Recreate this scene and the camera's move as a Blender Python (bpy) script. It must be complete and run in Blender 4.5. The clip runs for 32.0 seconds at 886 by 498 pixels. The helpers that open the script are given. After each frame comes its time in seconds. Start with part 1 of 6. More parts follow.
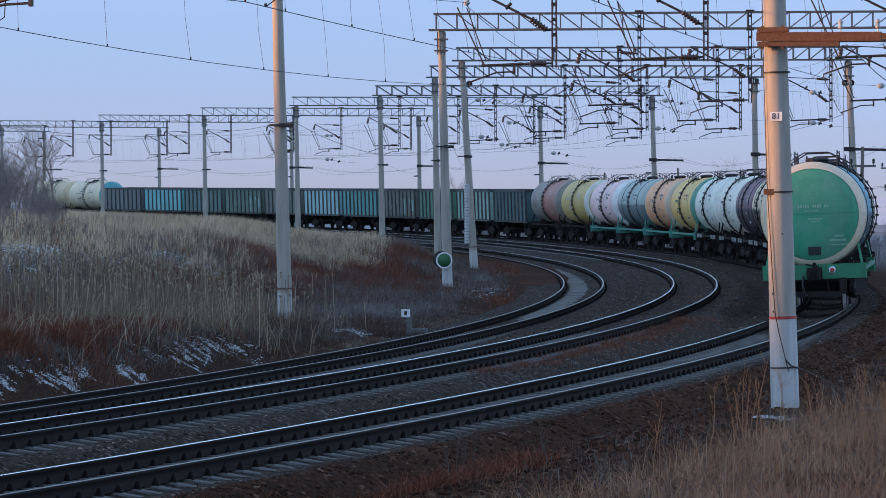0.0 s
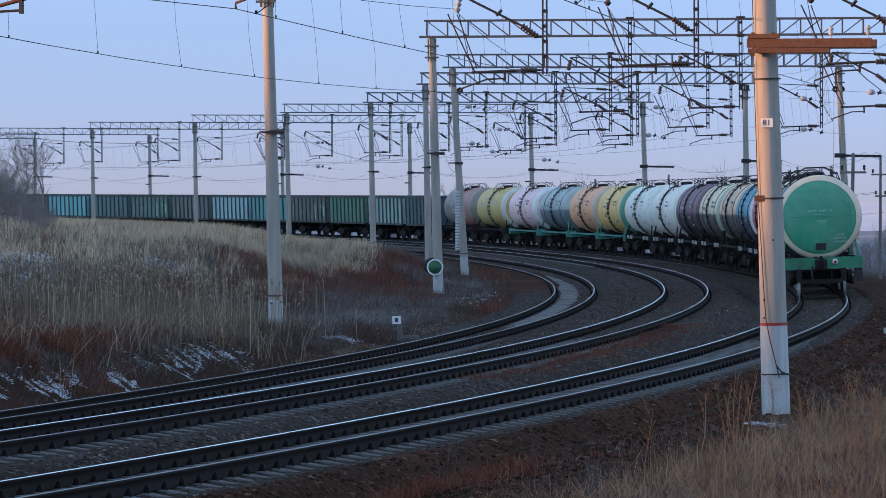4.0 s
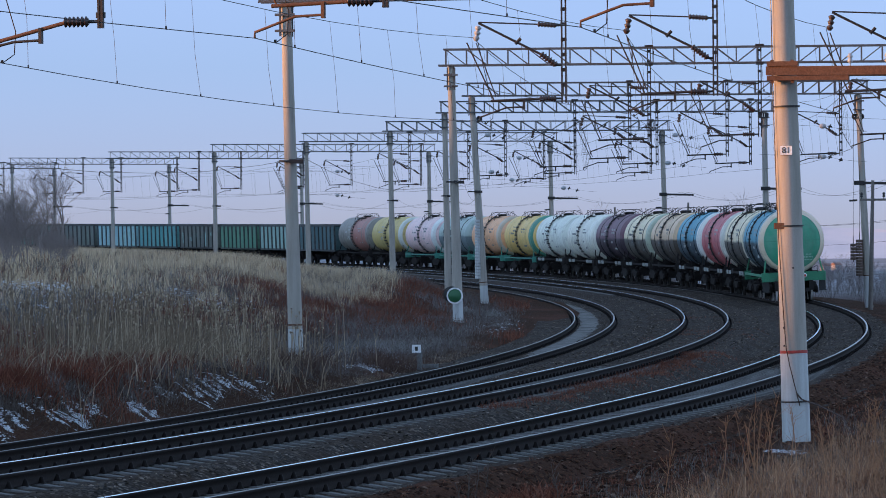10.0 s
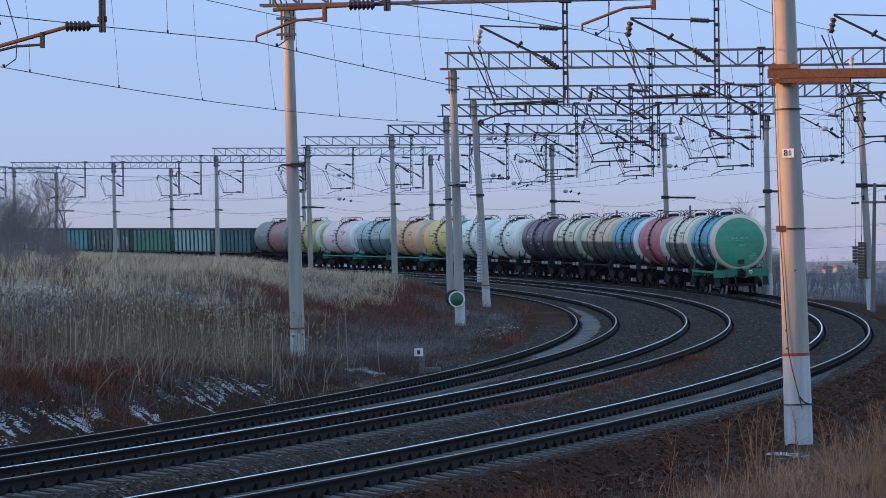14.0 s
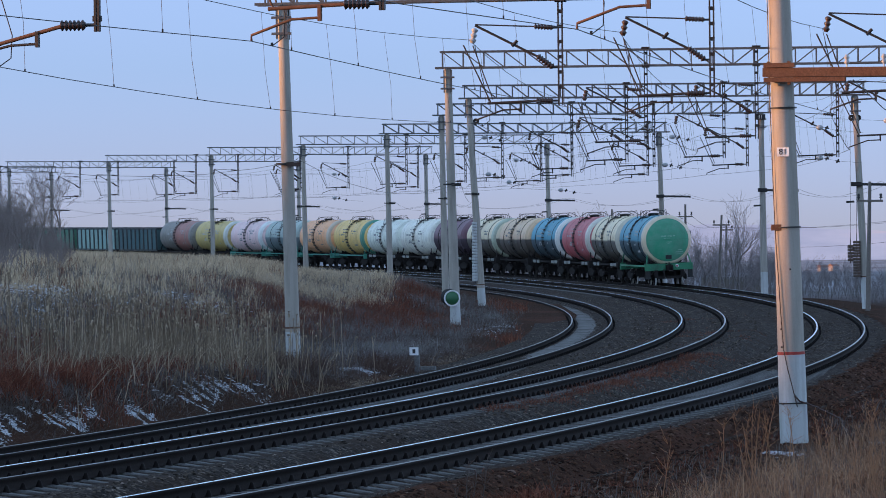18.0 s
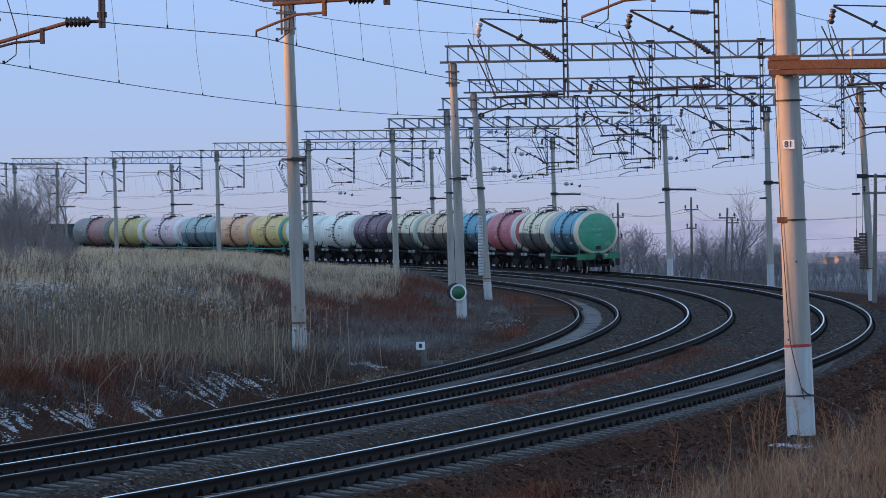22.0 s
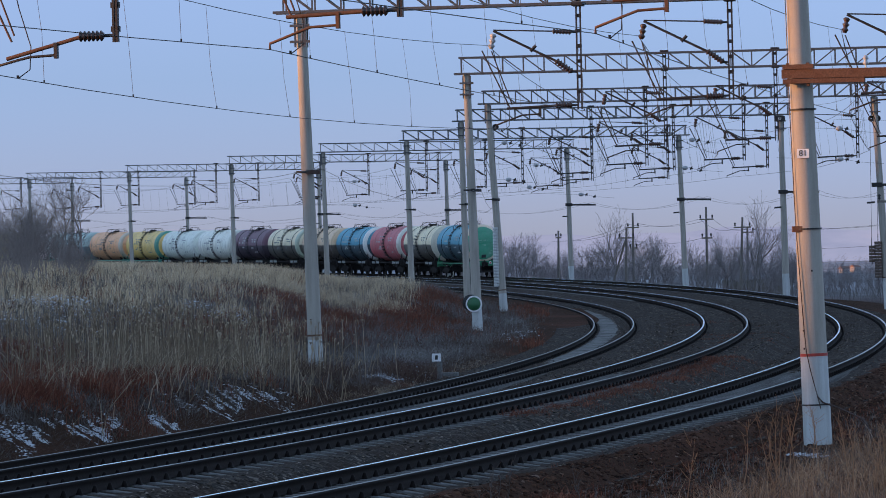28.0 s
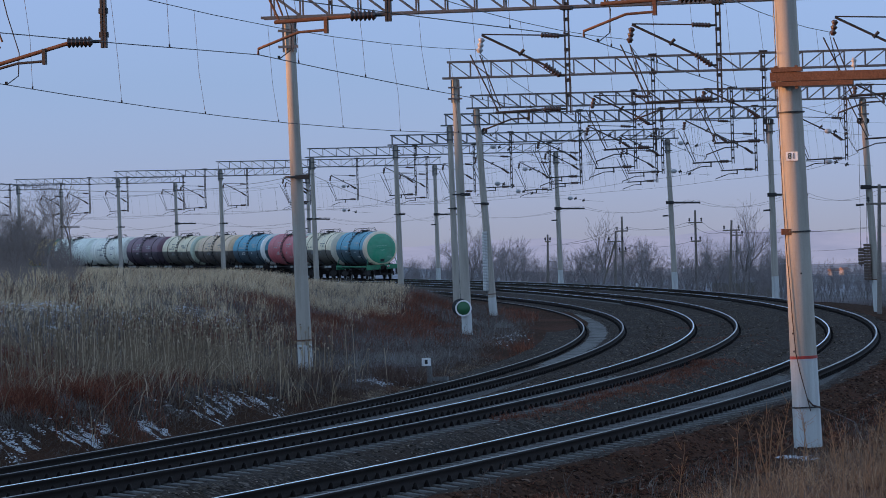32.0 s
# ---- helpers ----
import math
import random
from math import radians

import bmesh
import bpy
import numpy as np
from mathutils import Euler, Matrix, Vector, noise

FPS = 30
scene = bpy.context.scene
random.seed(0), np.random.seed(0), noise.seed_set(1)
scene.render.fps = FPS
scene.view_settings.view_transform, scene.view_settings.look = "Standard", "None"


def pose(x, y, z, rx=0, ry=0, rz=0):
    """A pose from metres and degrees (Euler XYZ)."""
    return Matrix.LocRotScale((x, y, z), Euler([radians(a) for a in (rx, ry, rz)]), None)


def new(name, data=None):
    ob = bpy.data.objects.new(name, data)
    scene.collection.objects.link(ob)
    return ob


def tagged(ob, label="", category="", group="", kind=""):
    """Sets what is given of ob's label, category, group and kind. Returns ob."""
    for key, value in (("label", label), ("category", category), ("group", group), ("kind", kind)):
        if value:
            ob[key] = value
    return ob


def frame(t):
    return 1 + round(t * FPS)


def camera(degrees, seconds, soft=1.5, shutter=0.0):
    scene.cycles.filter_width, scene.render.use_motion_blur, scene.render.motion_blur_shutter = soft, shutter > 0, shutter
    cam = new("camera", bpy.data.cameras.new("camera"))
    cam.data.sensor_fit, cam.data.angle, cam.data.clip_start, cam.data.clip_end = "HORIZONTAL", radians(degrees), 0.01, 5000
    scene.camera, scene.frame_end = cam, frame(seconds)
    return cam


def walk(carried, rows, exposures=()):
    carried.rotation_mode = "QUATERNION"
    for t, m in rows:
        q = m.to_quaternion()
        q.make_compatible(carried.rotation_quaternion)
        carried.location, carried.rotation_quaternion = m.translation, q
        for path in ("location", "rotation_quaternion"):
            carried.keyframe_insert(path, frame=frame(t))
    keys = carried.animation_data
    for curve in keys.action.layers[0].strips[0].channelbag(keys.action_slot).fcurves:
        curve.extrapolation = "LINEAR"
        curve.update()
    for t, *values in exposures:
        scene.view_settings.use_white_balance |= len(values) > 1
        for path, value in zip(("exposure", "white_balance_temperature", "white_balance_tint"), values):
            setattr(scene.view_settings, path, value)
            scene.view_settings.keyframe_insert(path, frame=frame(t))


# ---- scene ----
# A railway curve at dusk: three tracks, a departing goods train, catenary portals.
# Metres; rail tops of the outer track at s = 0 are z = 0.  s runs along the outer
# track away from the camera, lat is the distance outwards (to the right) of it.
import itertools
from collections import namedtuple

# ---- camera: stands still, sways a little in the operator's grip ----
EYE = (0.0, 0.0, 3.257)
SWAY = [
    (0, 89.241, 0.186, -0.165), (0.5, 89.222, 0.111, -0.190), (1, 89.195, 0.063, -0.353), (1.5, 89.188, 0.004, -0.404), (2, 89.195, 0.077, -0.452),
    (2.5, 89.215, 0.126, -0.476), (3, 89.252, 0.159, -0.438), (3.5, 89.293, 0.204, -0.376), (5.5, 89.494, 0.386, -0.087), (6, 89.533, 0.427, -0.042),
    (6.5, 89.575, 0.428, 0.001), (7, 89.610, 0.432, 0.034), (7.5, 89.639, 0.426, 0.055), (8, 89.681, 0.357, 0.057), (8.5, 89.706, 0.380, 0.044),
    (9, 89.719, 0.358, 0.031), (9.5, 89.739, 0.395, 0.006), (10, 89.767, 0.426, -0.012), (10.5, 89.789, 0.434, -0.034), (11, 89.799, 0.474, -0.035),
    (11.5, 89.796, 0.506, -0.037), (12, 89.798, 0.484, -0.034), (12.5, 89.798, 0.480, -0.020), (13, 89.802, 0.506, -0.002), (13.5, 89.814, 0.492, 0.003),
    (14, 89.818, 0.541, 0.017), (14.5, 89.830, 0.565, 0.036), (16.5, 89.848, 0.510, 0.026), (17, 89.836, 0.557, 0.006), (17.5, 89.816, 0.592, -0.017),
    (18, 89.803, 0.589, -0.054), (18.5, 89.799, 0.640, -0.091), (19, 89.776, 0.684, -0.101), (19.5, 89.761, 0.718, -0.100), (20, 89.749, 0.715, -0.091),
    (20.5, 89.746, 0.745, -0.080), (21, 89.743, 0.805, -0.054), (21.5, 89.734, 0.835, -0.014), (22, 89.721, 0.907, 0.034), (22.5, 89.729, 0.920, 0.054),
    (23, 89.738, 1.028, 0.060), (23.5, 89.746, 1.188, 0.053), (24, 89.739, 1.305, 0.052), (24.5, 89.739, 1.315, 0.053), (25, 89.755, 1.354, 0.066),
    (25.5, 89.771, 1.407, 0.089), (27.5, 89.864, 1.371, 0.244), (28, 89.897, 1.315, 0.257), (28.5, 89.910, 1.314, 0.257), (29, 89.921, 1.396, 0.266),
    (29.5, 89.932, 1.407, 0.247), (30, 89.945, 1.436, 0.222), (30.5, 89.947, 1.464, 0.204), (31, 89.948, 1.554, 0.168), (31.5, 89.947, 1.564, 0.137),
    (32, 89.958, 1.583, 0.098),
]
cam = camera(13.069, 32.0, soft=0.9)
walk(cam, [(t, pose(*EYE, rx, ry, rz)) for t, rx, ry, rz in SWAY],
     exposures=[(0.0, 0.1), (3.5, 0.12), (6.0, 0.1), (13.0, 0.075), (25.0, 0.075), (28.0, -0.14), (32.0, -0.22)])

# ---- world and sun: the sun is almost down, far to the left ----
SUN_AZIMUTH, SUN_ELEVATION = 262.0, 6.0      # clockwise from +y
world = bpy.data.worlds.new("world")
scene.world = world
world.use_nodes = True
wn = world.node_tree.nodes
sky = wn.new("ShaderNodeTexSky")
sky.sky_type, sky.sun_disc = "NISHITA", False
sky.sun_elevation, sky.sun_rotation = radians(SUN_ELEVATION), radians(SUN_AZIMUTH)
sky.altitude, sky.air_density, sky.dust_density, sky.ozone_density = 100, 1.0, 0.0, 4.0
wn["Background"].inputs["Strength"].default_value = 0.42
# winter haze: violet towards the horizon, thinning upwards
wl = world.node_tree.links
up_axis = wn.new("ShaderNodeSeparateXYZ")
wl.new(wn.new("ShaderNodeTexCoord").outputs["Generated"], up_axis.inputs[0])
haze = wn.new("ShaderNodeValToRGB")
stops = [(0.0, (0.445, 0.54, 1.36)), (0.014, (0.495, 0.56, 1.34)), (0.044, (0.6, 0.58, 1.09)), (0.11, (1.1, 0.74, 0.88)), (0.22, (2.75, 1.62, 1.36)), (0.5, (4.5, 2.25, 1.56))]
while len(haze.color_ramp.elements) < len(stops):
    haze.color_ramp.elements.new(0.5)
for e, (at, col) in zip(haze.color_ramp.elements, stops):
    e.position, e.color = at, (*col, 1)
wl.new(up_axis.outputs[2], haze.inputs[0])
tint = wn.new("ShaderNodeMix")
tint.data_type, tint.blend_type = "RGBA", "MULTIPLY"
tint.inputs[0].default_value = 1.0
wl.new(haze.outputs[0], tint.inputs[7])
world.node_tree.links.new(sky.outputs[0], tint.inputs[6])
world.node_tree.links.new(tint.outputs[2], wn["Background"].inputs["Color"])

sun_data = bpy.data.lights.new("sun", "SUN")
sun_data.energy, sun_data.angle, sun_data.color = 6.8, radians(0.6), (1.0, 0.44, 0.16)
sun = new("sun", sun_data)
az, el = radians(SUN_AZIMUTH), radians(SUN_ELEVATION)
to_sun = Vector((math.sin(az) * math.cos(el), math.cos(az) * math.cos(el), math.sin(el)))
sun.rotation_euler = to_sun.to_track_quat("Z", "Y").to_euler()
sun.location = (0, 60, 60)


# ---- materials ----
def nodes_of(name):
    m = bpy.data.materials.new(name)
    m.use_nodes = True
    t = m.node_tree
    return m, t, t.nodes, t.links, t.nodes["Principled BSDF"]


def noise_node(nt, scale, detail=4.0, rough=0.6, vector=None, stretch=None):
    n = nt.nodes.new("ShaderNodeTexNoise")
    n.inputs["Scale"].default_value, n.inputs["Detail"].default_value = scale, detail
    n.inputs["Roughness"].default_value = rough
    if vector is not None:
        if stretch:
            mp = nt.nodes.new("ShaderNodeMapping")
            mp.inputs["Scale"].default_value = stretch
            nt.links.new(vector, mp.inputs["Vector"])
            vector = mp.outputs[0]
        nt.links.new(vector, n.inputs["Vector"])
    return n


def ramp(nt, src, stops):
    r = nt.nodes.new("ShaderNodeValToRGB")
    while len(r.color_ramp.elements) < len(stops):
        r.color_ramp.elements.new(0.5)
    for e, (pos, col) in zip(r.color_ramp.elements, stops):
        e.position = pos
        e.color = (*col, 1) if len(col) == 3 else (col[0], col[0], col[0], 1)
    nt.links.new(src, r.inputs[0])
    return r.outputs[0]


def mixc(nt, fac, a, b, mode="MIX"):
    m = nt.nodes.new("ShaderNodeMix")
    m.data_type, m.blend_type = "RGBA", mode
    for socket, v in ((m.inputs[0], fac), (m.inputs[6], a), (m.inputs[7], b)):
        if isinstance(v, (int, float)):
            socket.default_value = v
        elif isinstance(v, tuple):
            socket.default_value = (*v, 1)
        else:
            nt.links.new(v, socket)
    return m.outputs[2]


def bump(nt, bsdf, src, strength, distance):
    b = nt.nodes.new("ShaderNodeBump")
    b.inputs["Strength"].default_value, b.inputs["Distance"].default_value = strength, distance
    nt.links.new(src, b.inputs["Height"])
    nt.links.new(b.outputs[0], bsdf.inputs["Normal"])


def coords(nt, kind="Object"):
    return nt.nodes.new("ShaderNodeTexCoord").outputs[kind]


def plain(name, col, rough=0.7, metal=0.0, scale=6.0, vary=0.25, dirt=(0.05, 0.045, 0.04), dirty=0.3, relief=0.1):
    """A surface of one colour with grain, blotches of dirt and a fine relief."""
    m, t, n, l, b = nodes_of(name)
    v = coords(t)
    fine = noise_node(t, scale * 7, 5, 0.65, v)
    broad = noise_node(t, scale * 0.6, 4, 0.6, v)
    light = tuple(min(1, c * (1 + vary)) for c in col)
    dark = tuple(c * (1 - vary) for c in col)
    c1 = ramp(t, fine.outputs["Fac"], [(0.3, dark), (0.7, light)])
    mask = ramp(t, broad.outputs["Fac"], [(0.5, (0,)), (0.75, (dirty,))])
    l.new(mixc(t, mask, c1, dirt), b.inputs["Base Color"])
    b.inputs["Roughness"].default_value, b.inputs["Metallic"].default_value = rough, metal
    if rough >= 0.75:      # loose, dusty surfaces have no sheen
        b.inputs["Specular IOR Level"].default_value = 0.06
    if relief:
        bump(t, b, fine.outputs["Fac"], relief, 0.01)
    return m


PAINT_SPOTS = itertools.count()


def tank_paint(name, col, low=None, low_at=-0.25, grime=0.45):
    """Weathered wagon paint: faded patches, streaks from the top, rust specks; low: oil spilt over the lower half."""
    m, t, n, l, b = nodes_of(name)
    shift = n.new("ShaderNodeMapping")
    k = next(PAINT_SPOTS)
    shift.inputs["Location"].default_value = (17.3 * (k % 7), 5.1 * k, 0)
    l.new(coords(t), shift.inputs["Vector"])
    v = shift.outputs[0]
    sep = n.new("ShaderNodeSeparateXYZ")
    l.new(coords(t), sep.inputs[0])
    streak = noise_node(t, 1.0, 6, 0.75, v, (4.5, 0.4, 0.22))
    thin = noise_node(t, 1.0, 3, 0.6, v, (13.0, 0.6, 0.3))
    blotch = noise_node(t, 0.8, 6, 0.7, v)
    patch = noise_node(t, 1.7, 3, 0.5, v, (0.8, 1, 1.6))
    fine = noise_node(t, 22, 4, 0.6, v)
    grey = sum(col) / 3
    faded = tuple(min(0.9, c * 0.75 + 0.25 * grey + 0.07) for c in col)
    worn = tuple(c * 0.6 + 0.1 * grey for c in col)
    base = mixc(t, ramp(t, blotch.outputs["Fac"], [(0.36, (0,)), (0.62, (0.85,))]), col, faded)
    base = mixc(t, ramp(t, patch.outputs["Fac"], [(0.58, (0,)), (0.62, (min(0.6, grime * grime * 2.6),))]), base, worn)
    base = mixc(t, ramp(t, streak.outputs["Fac"], [(0.5, (0,)), (0.68, (grime * 0.9,))]), base, (0.06, 0.048, 0.038))
    base = mixc(t, ramp(t, thin.outputs["Fac"], [(0.52, (0,)), (0.72, (grime * 0.6,))]), base, (0.12, 0.085, 0.06))
    base = mixc(t, ramp(t, fine.outputs["Fac"], [(0.55, (0,)), (0.8, (0.3,))]), base, (0.13, 0.075, 0.05))
    if low:
        edge = n.new("ShaderNodeMath")
        edge.operation = "MULTIPLY_ADD"
        edge.inputs[1].default_value = 0.3
        l.new(noise_node(t, 0.55, 5, 0.6, v).outputs["Fac"], edge.inputs[0])
        l.new(sep.outputs[2], edge.inputs[2])
        cut = n.new("ShaderNodeMapRange")
        cut.inputs["From Min"].default_value = 2.75 + low_at + 0.15 - 0.05
        cut.inputs["From Max"].default_value = 2.75 + low_at + 0.15 + 0.07
        cut.inputs["To Min"].default_value, cut.inputs["To Max"].default_value = 0.92, 0.0
        l.new(edge.outputs[0], cut.inputs["Value"])
        base = mixc(t, cut.outputs[0], base, mixc(t, ramp(t, fine.outputs["Fac"], [(0.4, (0,)), (0.7, (0.5,))]), low, tuple(c * 1.8 + 0.02 for c in low)))
    l.new(base, b.inputs["Base Color"])
    l.new(ramp(t, blotch.outputs["Fac"], [(0.35, (0.42,)), (0.65, (0.68,))]), b.inputs["Roughness"])
    bump(t, b, fine.outputs["Fac"], 0.15, 0.01)
    return m


def concrete_mat(name, col, stain):
    m, t, n, l, b = nodes_of(name)
    v = coords(t)
    drip = noise_node(t, 1.4, 5, 0.65, v, (4, 4, 0.35))
    fine = noise_node(t, 40, 4, 0.7, v)
    c = mixc(t, ramp(t, drip.outputs["Fac"], [(0.42, (0,)), (0.72, (0.6,))]), col, stain)
    c = mixc(t, ramp(t, fine.outputs["Fac"], [(0.4, (0,)), (0.75, (0.3,))]), c, tuple(x * 0.55 for x in col))
    l.new(c, b.inputs["Base Color"])
    b.inputs["Roughness"].default_value = 0.88
    b.inputs["Specular IOR Level"].default_value = 0.15
    bump(t, b, fine.outputs["Fac"], 0.25, 0.006)
    return m


CONCRETE = concrete_mat("pole_concrete", (0.4, 0.365, 0.315), (0.2, 0.175, 0.145))
WHITEWASH = concrete_mat("whitewash", (0.52, 0.53, 0.52), (0.28, 0.26, 0.22))
RED_BAND = plain("red_band_paint", (0.35, 0.03, 0.02), 0.6)
STEEL = plain("galvanised_steel", (0.1, 0.105, 0.11), 0.55, 0.4, 8, 0.25, (0.05, 0.04, 0.035), 0.4)
DARK_STEEL = plain("dark_steel", (0.032, 0.031, 0.031), 0.6, 0.4, 8, 0.3, (0.05, 0.03, 0.02), 0.4)
RUST = plain("rusty_steel", (0.15, 0.083, 0.055), 0.8, 0.2, 6, 0.35, (0.07, 0.03, 0.02), 0.5)
BOGIE = plain("oily_black_iron", (0.028, 0.025, 0.024), 0.85, 0.0, 6, 0.35, (0.035, 0.026, 0.02), 0.6)
DULL_TYRE = plain("dull_wheel_tyre", (0.06, 0.055, 0.05), 0.6, 0.5, 8, 0.1, (0.03, 0.025, 0.02), 0.4)
TYRE = plain("bright_wheel_tyre", (0.7, 0.69, 0.67), 0.4, 0.6, 8, 0.1, (0.05, 0.04, 0.03), 0.2)
INSULATOR = plain("brown_porcelain", (0.06, 0.034, 0.026), 0.25, 0, 6, 0.1, relief=0)
GREY_INSULATOR = plain("grey_porcelain", (0.4, 0.4, 0.4), 0.3, 0, 6, 0.1, relief=0)
COPPER = plain("sooty_copper_wire", (0.035, 0.03, 0.028), 0.55, 0.5, relief=0)
RAIL_SIDE = plain("rusty_rail_side", (0.022, 0.017, 0.015), 0.85, 0.2, 5, 0.3, (0.016, 0.014, 0.013), 0.6)
RAIL_TOP = plain("polished_rail_head", (0.95, 0.95, 0.94), 0.14, 1.0, 5, 0.03, (0.5, 0.48, 0.45), 0.2, relief=0)
RAIL_WORN = plain("dull_rail_head", (0.2, 0.19, 0.185), 0.34, 0.85, 5, 0.2, (0.1, 0.085, 0.075), 0.5, relief=0)
RAIL_BROWN = plain("brown_rail_head", (0.13, 0.115, 0.105), 0.4, 0.7, 5, 0.25, (0.07, 0.05, 0.04), 0.6, relief=0)
SLEEPER = plain("grey_concrete_sleeper", (0.155, 0.152, 0.147), 0.85, 0, 2, 0.35, (0.04, 0.034, 0.03), 0.7)
FASTENER = plain("rusty_fastening", (0.014, 0.011, 0.01), 0.8, 0.3, 8)
WOOD = plain("weathered_pole_wood", (0.19, 0.165, 0.145), 0.9, 0, 4, 0.3)
BARK = plain("grey_brown_bark", (0.2, 0.178, 0.17), 0.9, 0, 9, 0.3, relief=0)
DARK_TWIG = plain("brown_twigs", (0.24, 0.2, 0.185), 0.9, 0, 9, 0.3, relief=0)
TWIG = plain("bare_twigs", (0.25, 0.22, 0.215), 0.9, 0, 9, 0.3, relief=0)
SIGN_WHITE = plain("white_enamel", (0.75, 0.75, 0.74), 0.4, 0, 9, 0.08, relief=0)
BLACK = plain("black_paint", (0.02, 0.02, 0.02), 0.6, 0, 9, 0.2, relief=0)

# ---- mesh building ----
class Build:
    """Gathers the faces of one mesh."""

    def __init__(self):
        self.v, self.f, self.smooth = [], [], []

    def add(self, verts, faces, smooth=False):
        o = len(self.v)
        self.v += [tuple(p) for p in verts]
        self.f += [tuple(i + o for i in q) for q in faces]
        self.smooth += [smooth] * len(faces)
        return self

    def box(self, c, size, turn=None, chamfer=0.0):
        x, y, z = (s / 2 for s in size)
        k = min(chamfer, x * 0.9, y * 0.9)
        if k:
            ring = [(-x + k, -y), (x - k, -y), (x, -y + k), (x, y - k), (x - k, y), (-x + k, y), (-x, y - k), (-x, -y + k)]
        else:
            ring = [(-x, -y), (x, -y), (x, y), (-x, y)]
        n = len(ring)
        pts = [Vector((a, b, -z)) for a, b in ring] + [Vector((a, b, z)) for a, b in ring]
        if turn is not None:
            pts = [turn @ p for p in pts]
        pts = [p + Vector(c) for p in pts]
        faces = [tuple(range(n - 1, -1, -1)), tuple(range(n, 2 * n))]
        faces += [(i, (i + 1) % n, n + (i + 1) % n, n + i) for i in range(n)]
        return self.add(pts, faces)

    def beam(self, a, b, w, h, upward=(0, 0, 1)):
        """A bar with a rectangular section between two points."""
        a, b = Vector(a), Vector(b)
        d = b - a
        length = d.length
        if length < 1e-6:
            return self
        d.normalize()
        side = d.cross(Vector(upward))
        if side.length < 1e-4:
            side = d.cross(Vector((0, 1, 0)))
        side.normalize()
        up = side.cross(d)
        p = []
        for q in (a, b):
            for i, j in ((-1, -1), (1, -1), (1, 1), (-1, 1)):
                p.append(q + side * (w / 2 * i) + up * (h / 2 * j))
        return self.add(p, [(3, 2, 1, 0), (4, 5, 6, 7), (0, 1, 5, 4), (1, 2, 6, 5), (2, 3, 7, 6), (3, 0, 4, 7)])

    def tube(self, pts, radii, n=8, caps=True, smooth=True):
        """A round rod through the points."""
        pts = [Vector(p) for p in pts]
        if not isinstance(radii, (list, tuple)):
            radii = [radii] * len(pts)
        verts, faces = [], []
        ref = None
        for i, p in enumerate(pts):
            d = (pts[min(i + 1, len(pts) - 1)] - pts[max(i - 1, 0)]).normalized()
            if ref is None:
                ref = d.orthogonal().normalized()
            u = (ref - d * ref.dot(d)).normalized()
            ref = u
            w = d.cross(u)
            for k in range(n):
                a = 2 * math.pi * k / n
                verts.append(p + (u * math.cos(a) + w * math.sin(a)) * radii[i])
        for i in range(len(pts) - 1):
            for k in range(n):
                a, b = i * n + k, i * n + (k + 1) % n
                faces.append((a, b, b + n, a + n))
        self.add(verts, faces, smooth)
        if caps:
            o = len(verts)
            self.add(verts[:n], [tuple(range(n - 1, -1, -1))])
            self.add(verts[o - n:], [tuple(range(n))])
        return self

    def lathe(self, profile, n=32, axis="z", origin=(0, 0, 0)):
        """profile: (radius, height) rows, turned round the axis."""
        verts, faces = [], []
        for r, h in profile:
            for k in range(n):
                a = 2 * math.pi * k / n
                c, s = r * math.cos(a), r * math.sin(a)
                p = (c, s, h) if axis == "z" else (h, c, s) if axis == "x" else (s, h, c)
                verts.append(tuple(p[i] + origin[i] for i in range(3)))
        for i in range(len(profile) - 1):
            for k in range(n):
                a, b = i * n + k, i * n + (k + 1) % n
                faces.append((a, b, b + n, a + n))
        return self.add(verts, faces, True)

    def mesh(self, name, *mats):
        me = bpy.data.meshes.new(name)
        me.from_pydata(self.v, [], self.f)
        me.polygons.foreach_set("use_smooth", self.smooth)
        for m in mats:
            me.materials.append(m)
        me.update()
        return me


def part(name, build, material, parent, label=""):
    """Links a mesh as one part under a thing or a part."""
    me = build if isinstance(build, bpy.types.Mesh) else build.mesh(name, material)
    ob = new(name, me)
    ob.parent = parent
    if label:
        tagged(ob, label)
    return ob


def thing(name, label, category, group="", kind="", at=None):
    ob = new(name)
    ob.empty_display_size = 0.3
    if at is not None:
        ob.matrix_basis = at
    return tagged(ob, label, category, group, kind)


def fast_mesh(name, verts, faces, mats, smooth=False):
    """verts (n, 3) and faces (m, 3 or 4) as arrays."""
    me = bpy.data.meshes.new(name)
    verts, faces = np.asarray(verts, np.float32), np.asarray(faces, np.int32)
    k = faces.shape[1]
    me.vertices.add(len(verts))
    me.vertices.foreach_set("co", verts.ravel())
    me.loops.add(faces.size)
    me.loops.foreach_set("vertex_index", faces.ravel())
    me.polygons.add(len(faces))
    me.polygons.foreach_set("loop_start", np.arange(0, faces.size, k, dtype=np.int32))
    if smooth:
        me.polygons.foreach_set("use_smooth", np.ones(len(faces), bool))
    for m in mats:
        me.materials.append(m)
    me.update(calc_edges=True)
    me.validate()
    return me


